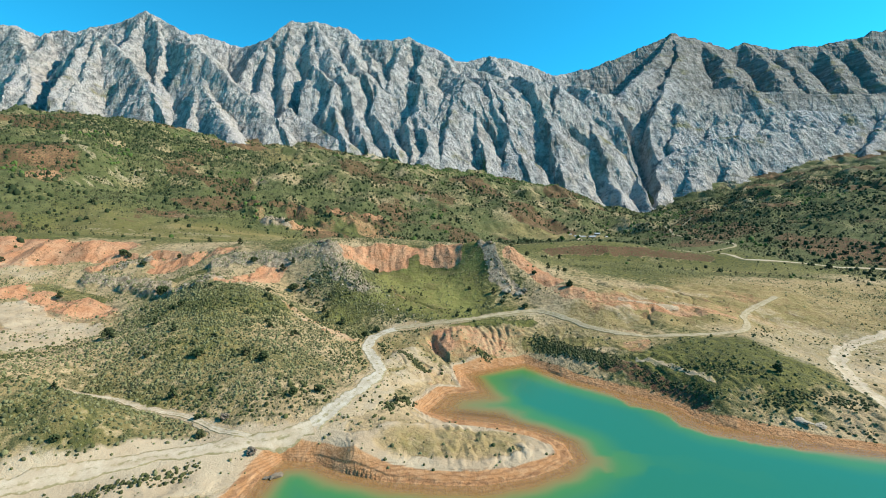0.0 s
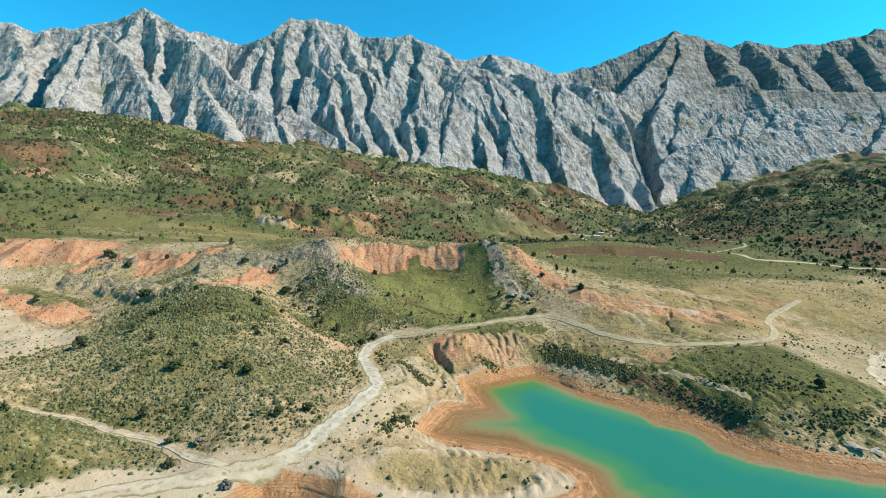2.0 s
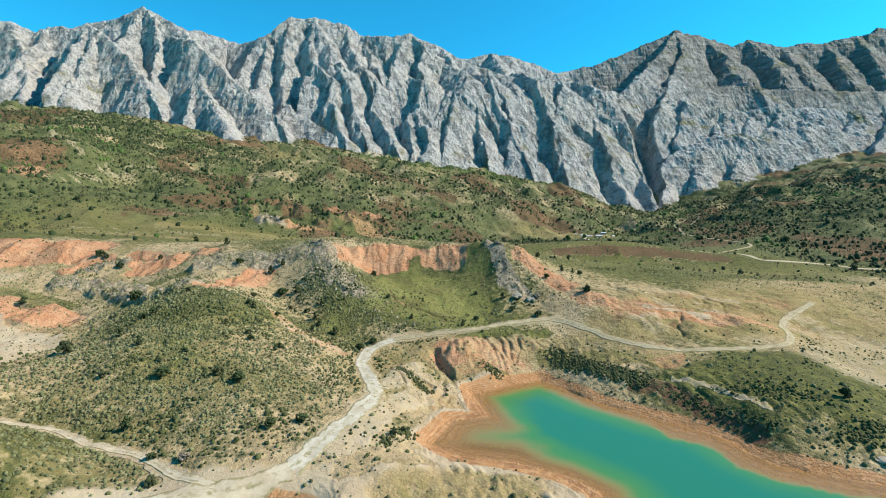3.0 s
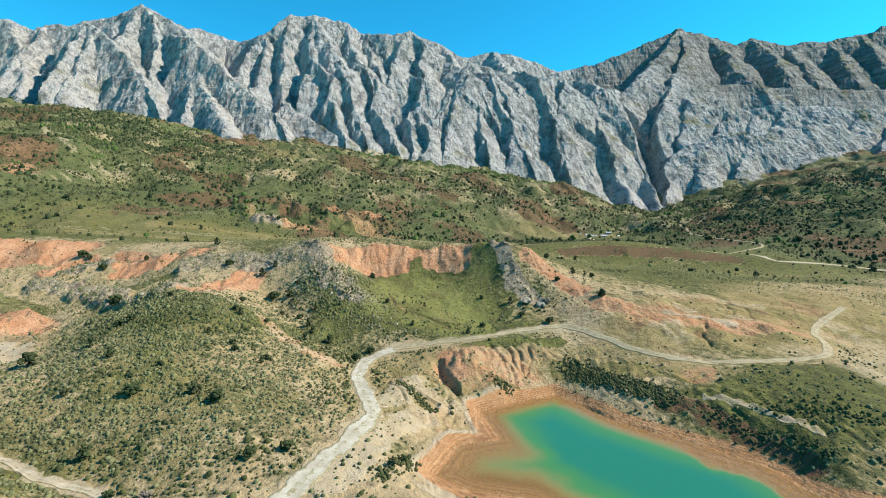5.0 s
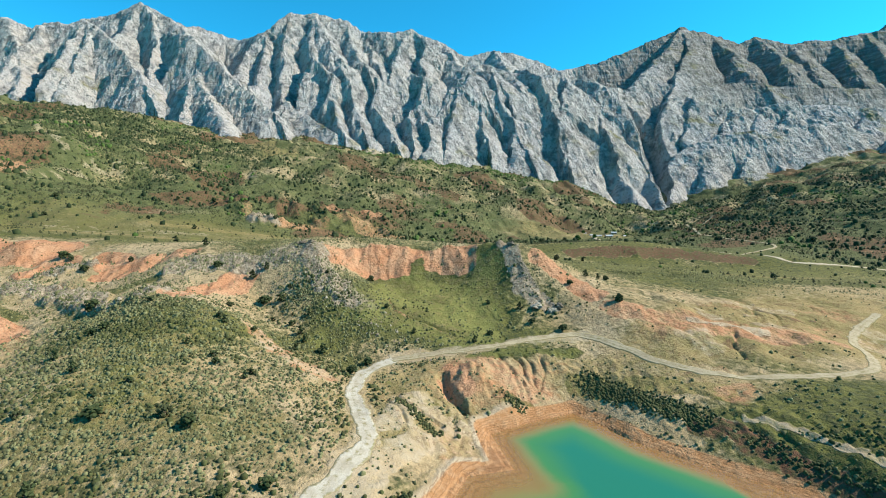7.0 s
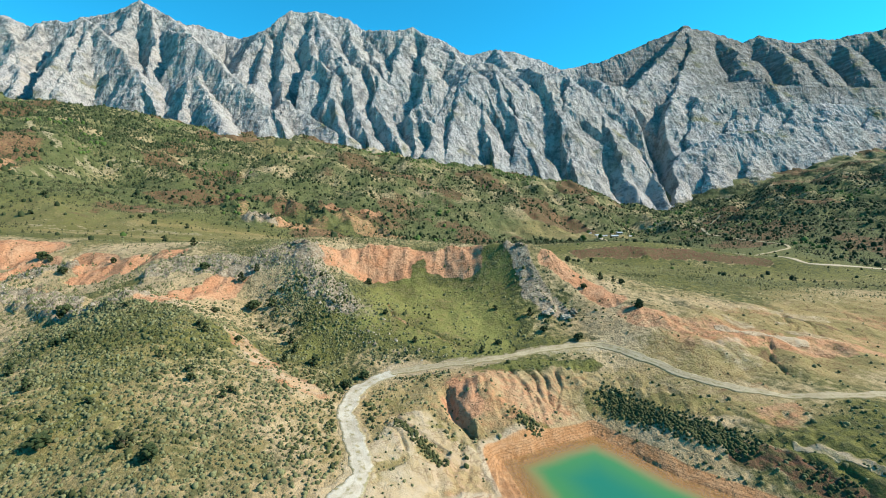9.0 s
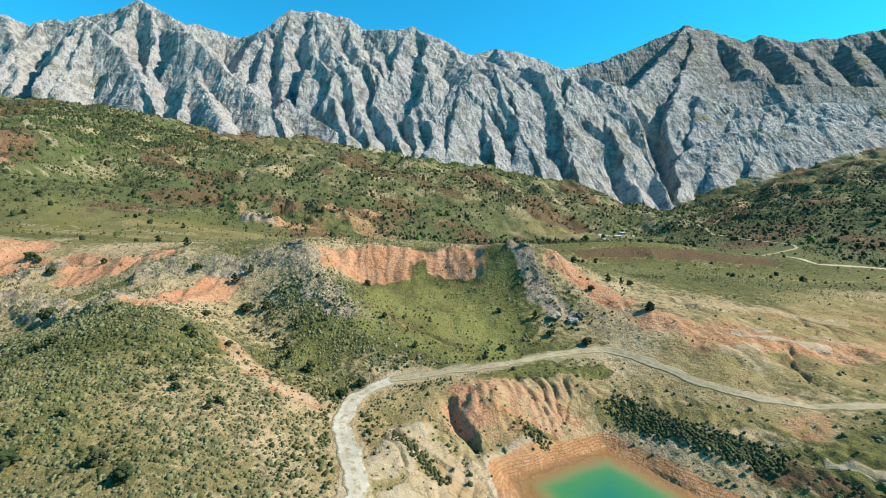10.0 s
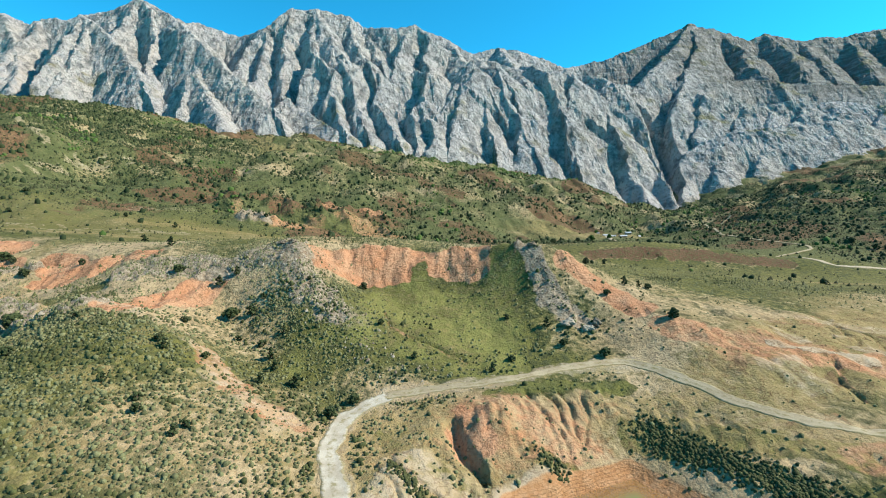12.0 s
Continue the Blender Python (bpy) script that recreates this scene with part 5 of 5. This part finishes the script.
def far_trees():
    """Junipers of the foothills, past counting."""
    x, y, rng = seeds(80000, 480, 1700, -50.5, 52.5, 6)
    z = ground_z(x, y)
    n = fbm(x, y, 130, 4, 87)
    dense = 0.26 + 0.40 * smooth(n, -0.1, 0.5)
    dense = np.maximum(dense, 0.9 * strip(x, y, [(-60, 1500), (160, 1480), (420, 1420), (640, 1330), (800, 1220)], 90))
    dense = np.maximum(dense, 0.75 * blob(x, y, -560, 1120, 230, 130, 20))
    dense = np.maximum(dense, 0.55 * smooth(x - 0.55 * y, 60, 260) * smooth(y, 560, 700))
    dense = np.maximum(dense, 0.8 * strip(x, y, [(760, 1180), (960, 1260), (1200, 1300)], 100))
    dense *= 1 - 0.93 * smooth(760 - y, 0, 140) * smooth(x, -420, -330) * smooth(520 - x, 0, 60)
    dense *= 1 - 0.95 * blob(x, y, 330, 850, 130, 75)
    dense *= 1 - 0.75 * strip(x, y, [(-380, 1262), (-290, 1215), (-215, 1160)], 70)
    bare = mountains(x, y) - z > -12
    keep = (rng.random_sample(len(x)) < dense * 0.62) & ~bare
    x, y = x[keep], y[keep]
    size = np.clip(rng.lognormal(1.2, 0.42, len(x)), 1.3, 8.0)
    single = (np.hypot(x, y) < 900) & (size > 3.1)
    single[np.flatnonzero(single)[170:]] = False
    stand(list(zip(x[single], y[single], size[single])), "junipers on the foothills")
    x, y, size = x[~single], y[~single], size[~single]
    lush = fbm(x, y, 150, 3, 89) + 0.9 * strip(x, y, [(-60, 1500), (160, 1480), (420, 1420), (640, 1330), (800, 1220)], 110) > 0.45
    scatter("foothill_junipers", x[~lush], y[~lush], size[~lush], JUNIPER, "dark junipers dotted over the foothills", "trees", 0.95, 5)
    scatter("foothill_bushes", x[lush], y[lush], size[lush], BROADLEAF, "brighter green bushes in the damp folds of the foothills", "bushes", 0.8, 7)


def meadow_tufts():
    """Low tufts and small bushes over the far meadow."""
    x, y, rng = seeds(16000, 400, 900, -50, 52, 9)
    n = fbm(x, y, 50, 3, 97)
    keep = (rng.random_sample(len(x)) < 0.10 + 0.5 * smooth(n, 0.15, 0.5)) & (along(x, y, FAR_ROAD)[0] > 5) & (along(x, y, HILL_ROAD)[0] > 5)
    x, y = x[keep], y[keep]
    scatter("meadow_tufts", x, y, np.clip(rng.lognormal(0.25, 0.4, len(x)), 0.7, 3.0), SAGE, "olive tufts and small bushes over the meadow", "shrubs", 0.5, 10, False)


def far_scrub():
    """Fine low scrub that roughens the foothills."""
    x, y, rng = seeds(100000, 470, 1250, -50.5, 52.5, 14)
    n = fbm(x, y, 70, 4, 99)
    meadow = smooth(720 - y, 0, 140) * smooth(x, -420, -330) * smooth(520 - x, 0, 60)
    dense = (0.42 + 0.58 * smooth(n, -0.2, 0.4)) * (1 - 0.9 * meadow) * (1 - 0.9 * blob(x, y, 330, 850, 130, 75))
    keep = (rng.random_sample(len(x)) < dense) & (along(x, y, FAR_ROAD)[0] > 6) & (along(x, y, HILL_ROAD)[0] > 6)
    x, y = x[keep], y[keep]
    scatter("foothill_scrub", x, y, np.clip(rng.lognormal(0.62, 0.42, len(x)), 0.8, 4.2), SCRUB_FAR, "low dark scrub over the foothills", "shrubs", 0.75, 15, False)


def lush_belts():
    """Close green bushes on the damp belt under the mountains and on the western hill."""
    x, y, rng = seeds(230000, 700, 2050, -50.5, 49, 21)
    belt = strip(x, y, [(-120, 1540), (60, 1510), (240, 1490), (440, 1430), (640, 1330), (800, 1230), (880, 1300)], 95)
    west = np.maximum(strip(x, y, [(-720, 1150), (-600, 1080), (-500, 1050), (-400, 1090), (-340, 1110)], 150), 0.8 * strip(x, y, [(-540, 940), (-450, 930), (-400, 820)], 60))
    east = 0.8 * strip(x, y, [(980, 1420), (1200, 1470), (1400, 1470), (1640, 1450)], 80)
    east = np.maximum(east, 0.9 * strip(x, y, [(900, 1170), (1085, 1170), (1256, 1180), (1431, 1180)], 70))
    east = np.maximum(east, strip(x, y, [(800, 1250), (940, 1370), (1120, 1400), (1320, 1390), (1560, 1360)], 130))
    east = np.maximum(east, 0.5 * strip(x, y, [(640, 900), (800, 1000), (1000, 1080), (1250, 1050)], 120))
    dense = np.maximum(np.maximum(0.62 * belt, 0.8 * west), 0.65 * east) * (0.35 + 0.9 * smooth(fbm(x, y, 70, 4, 23), -0.25, 0.3))
    dense *= 1 - 0.85 * strip(x, y, [(-380, 1262), (-290, 1215), (-215, 1160)], 80)
    keep = (rng.random_sample(len(x)) < dense) & (mountains(x, y) - ground_z(x, y) < -8)
    x, y = x[keep], y[keep]
    size = np.clip(rng.lognormal(1.1, 0.32, len(x)), 1.6, 6.0)
    bright = (x > -250) & (x < 700) & (rng.random_sample(len(x)) < 0.75)
    scatter("belt_bushes", x[bright], y[bright], size[bright], BROADLEAF, "close green bushes under the mountain wall", "bushes", 0.75, 22, False)
    dark = ~bright & (rng.random_sample(len(x)) < 0.6)
    bright = bright | dark
    scatter("belt_junipers", x[dark], y[dark], size[dark] * 1.15, JUNIPER, "close dark junipers on the upper foothills", "trees", 0.9, 25, False)
    scatter("belt_bushes", x[~bright], y[~bright], size[~bright], SCRUB_FAR, "close dark green bushes on the upper foothills", "bushes", 0.75, 24, False)


def stones():
    """Loose grey rocks and outcrops on the crags."""
    x, y, rng = seeds(60000, 240, 460, -50, 40, 16)
    rock = np.maximum(crag_cover(x, y), 0.6 * strip(x, y, SPUR_WEST, 14))
    keep = rng.random_sample(len(x)) < rock * 0.28
    x, y = x[keep], y[keep]
    size = np.clip(rng.lognormal(-0.25, 0.5, len(x)), 0.4, 2.4)
    light = (rng.random_sample(len(x)) < 0.5) & (x < 40)
    scatter("loose_rocks", x[light], y[light], size[light], PALE_STONE, "pale loose rocks and outcrops on the ridge", "rocks", 0.55, 17, False)
    scatter("loose_rocks", x[~light], y[~light], size[~light], GREY_STONE, "grey loose rocks and outcrops on the ridge", "rocks", 0.6, 18, False)


SCRUB_DARK = leaf_material("dark_scrub_leaves", (0.040, 0.047, 0.017), (0.085, 0.092, 0.033), (0.07, 0.064, 0.032))
SCRUB_FAR = leaf_material("foothill_scrub_leaves", (0.024, 0.033, 0.012), (0.055, 0.064, 0.022), (0.05, 0.047, 0.022))
scrub()
thickets()
far_trees()
meadow_tufts()
far_scrub()
lush_belts()


# ---------------------------------------------------------------- boulders
def stone_material(name, base, light):
    k = Nodes(name)
    c = k.mix(k.ramp(k.noise(0.8), 0.35, 0.65), base, light)
    c = k.mix(k.ramp(k.noise(5.0), 0.5, 0.75), c, (0.084, 0.07, 0.056))
    k.bump(k.noise(3.0), 0.8, 0.2)
    return k.done(c, 0.92, 0.15)


PALE_STONE = stone_material("pale_stone", (0.25, 0.212, 0.16), (0.33, 0.29, 0.23))
GREY_STONE = stone_material("grey_stone", (0.125, 0.098, 0.07), (0.205, 0.165, 0.12))


def boulder(seed, x, y, size, mat, label, z=None):
    rng = random.Random(seed)
    bm = bmesh.new()
    bmesh.ops.create_icosphere(bm, subdivisions=3, radius=0.5)
    off = Vector((rng.uniform(0, 50), rng.uniform(0, 50), rng.uniform(0, 50)))
    for v in bm.verts:
        n = noise.fractal(v.co * 2.2 + off, 1.0, 2.0, 3)
        v.co *= 1 + 0.75 * n
        v.co = Vector((v.co.x * size[0], v.co.y * size[1], max(v.co.z, -0.3) * size[2]))
    ob = part("boulder", bm, mat)
    place(ob, x, y, z, rng.uniform(0, 6.28), 1.0, -0.12 * size[2])
    return tagged(ob, label, "boulder")


stones()
boulder(1, 146, 137, (8, 3.5, 1.1), PALE_STONE, "whitish rock slab on the eastern shore")
boulder(2, 151, 134, (5, 3, 0.8), PALE_STONE, "whitish rock on the eastern shore")
boulder(3, -35, 131.5, (5.0, 3.2, 1.6), GREY_STONE, "flat grey rock standing in the shallow inlet", -0.25)
boulder(4, 79, 290, (6, 5, 3.6), PALE_STONE, "pale weathered rock below the crag")
boulder(5, 86, 286, (5, 4, 2.8), PALE_STONE, "pale weathered rock below the crag")
boulder(6, 91, 288, (5, 4, 4), GREY_STONE, "grey weathered rock below the crag")
boulder(7, -47, 350, (4, 3, 2.6), GREY_STONE, "jagged grey rock on the crest of the ridge")
boulder(8, -52, 352, (3, 3, 2), GREY_STONE, "grey rock on the crest of the ridge")
boulder(9, 77, 334, (4, 3, 2.6), GREY_STONE, "dark grey rock on the crest of the ridge")


# ---------------------------------------------------------------- hamlet at the mouth of the gorge
def plain(name, base, light, rough=0.85):
    k = Nodes(name)
    c = k.mix(k.ramp(k.noise(0.7), 0.35, 0.65), base, light)
    k.bump(k.noise(6.0), 0.3, 0.03)
    return k.done(c, rough, 0.2)


WHITEWASH, CLAY_WALL = plain("whitewash", (0.434, 0.42, 0.385), (0.518, 0.504, 0.476)), plain("clay_wall", (0.252, 0.203, 0.147), (0.315, 0.259, 0.196))
METAL_ROOF, BOARD = plain("grey_sheet_roof", (0.28, 0.287, 0.294), (0.364, 0.371, 0.378), 0.5), plain("brown_board", (0.098, 0.063, 0.0385), (0.14, 0.091, 0.056))
DARK_PANE = plain("window_pane", (0.021, 0.0245, 0.028), (0.035, 0.0385, 0.042), 0.1)


def box(x0, y0, z0, x1, y1, z1):
    bm = bmesh.new()
    bmesh.ops.create_cube(bm, size=1.0)
    for v in bm.verts:
        v.co = Vector((x0 + (v.co.x + 0.5) * (x1 - x0), y0 + (v.co.y + 0.5) * (y1 - y0), z0 + (v.co.z + 0.5) * (z1 - z0)))
    return bm


def house(x, y, w, d, h, turn, wall_mat, label):
    root = new("house")
    part("wall", box(-w / 2, -d / 2, -0.8, w / 2, d / 2, h), wall_mat, root)
    bm = bmesh.new()
    e, t = 0.5, 0.15
    ridge = h + d * 0.28
    profile = [(-d / 2 - e, h - 0.1), (0, ridge), (d / 2 + e, h - 0.1), (d / 2 + e, h - 0.1 + t), (0, ridge + t + 0.05), (-d / 2 - e, h - 0.1 + t)]
    ends = [[bm.verts.new((sx, py, pz)) for py, pz in profile] for sx in (-w / 2 - e, w / 2 + e)]
    for k in range(6):
        bm.faces.new((ends[0][k], ends[0][(k + 1) % 6], ends[1][(k + 1) % 6], ends[1][k]))
    bm.faces.new((ends[0][0], ends[0][5], ends[0][4], ends[0][1]))
    bm.faces.new((ends[0][1], ends[0][4], ends[0][3], ends[0][2]))
    bm.faces.new((ends[1][0], ends[1][1], ends[1][4], ends[1][5]))
    bm.faces.new((ends[1][1], ends[1][2], ends[1][3], ends[1][4]))
    part("roof", bm, METAL_ROOF, root, "grey sheet metal roof")
    part("door", box(-0.5, -d / 2 - 0.06, 0, 0.5, -d / 2 + 0.02, 2.05), BOARD, root, "brown board door")
    for wx in (-w * 0.3, w * 0.3):
        win = part("window", box(wx - 0.65, -d / 2 - 0.05, 0.9, wx + 0.65, -d / 2 + 0.02, 2.1), BOARD, root)
        part("pane", box(wx - 0.55, -d / 2 - 0.08, 1.0, wx + 0.55, -d / 2 - 0.055, 2.0), DARK_PANE, win)
    place(root, x, y, turn=turn)
    return tagged(root, label, "house", "hamlet at the mouth of the gorge")


house(380, 862, 12, 6.5, 3.0, 0.2, WHITEWASH, "small whitewashed house with a grey roof in the hamlet")
house(398, 872, 9, 6, 2.8, -0.3, WHITEWASH, "small whitewashed house with a grey roof in the hamlet")
house(415, 868, 14, 6.5, 3.0, 0.1, CLAY_WALL, "long clay house with a grey roof in the hamlet")
house(432, 882, 10, 6, 2.8, -0.15, CLAY_WALL, "clay house with a grey roof in the hamlet")
house(450, 876, 8, 6, 2.8, 0.5, WHITEWASH, "small whitewashed house at the edge of the hamlet")
house(372, 880, 7, 5, 2.6, -0.5, CLAY_WALL, "small clay shed behind the white house")
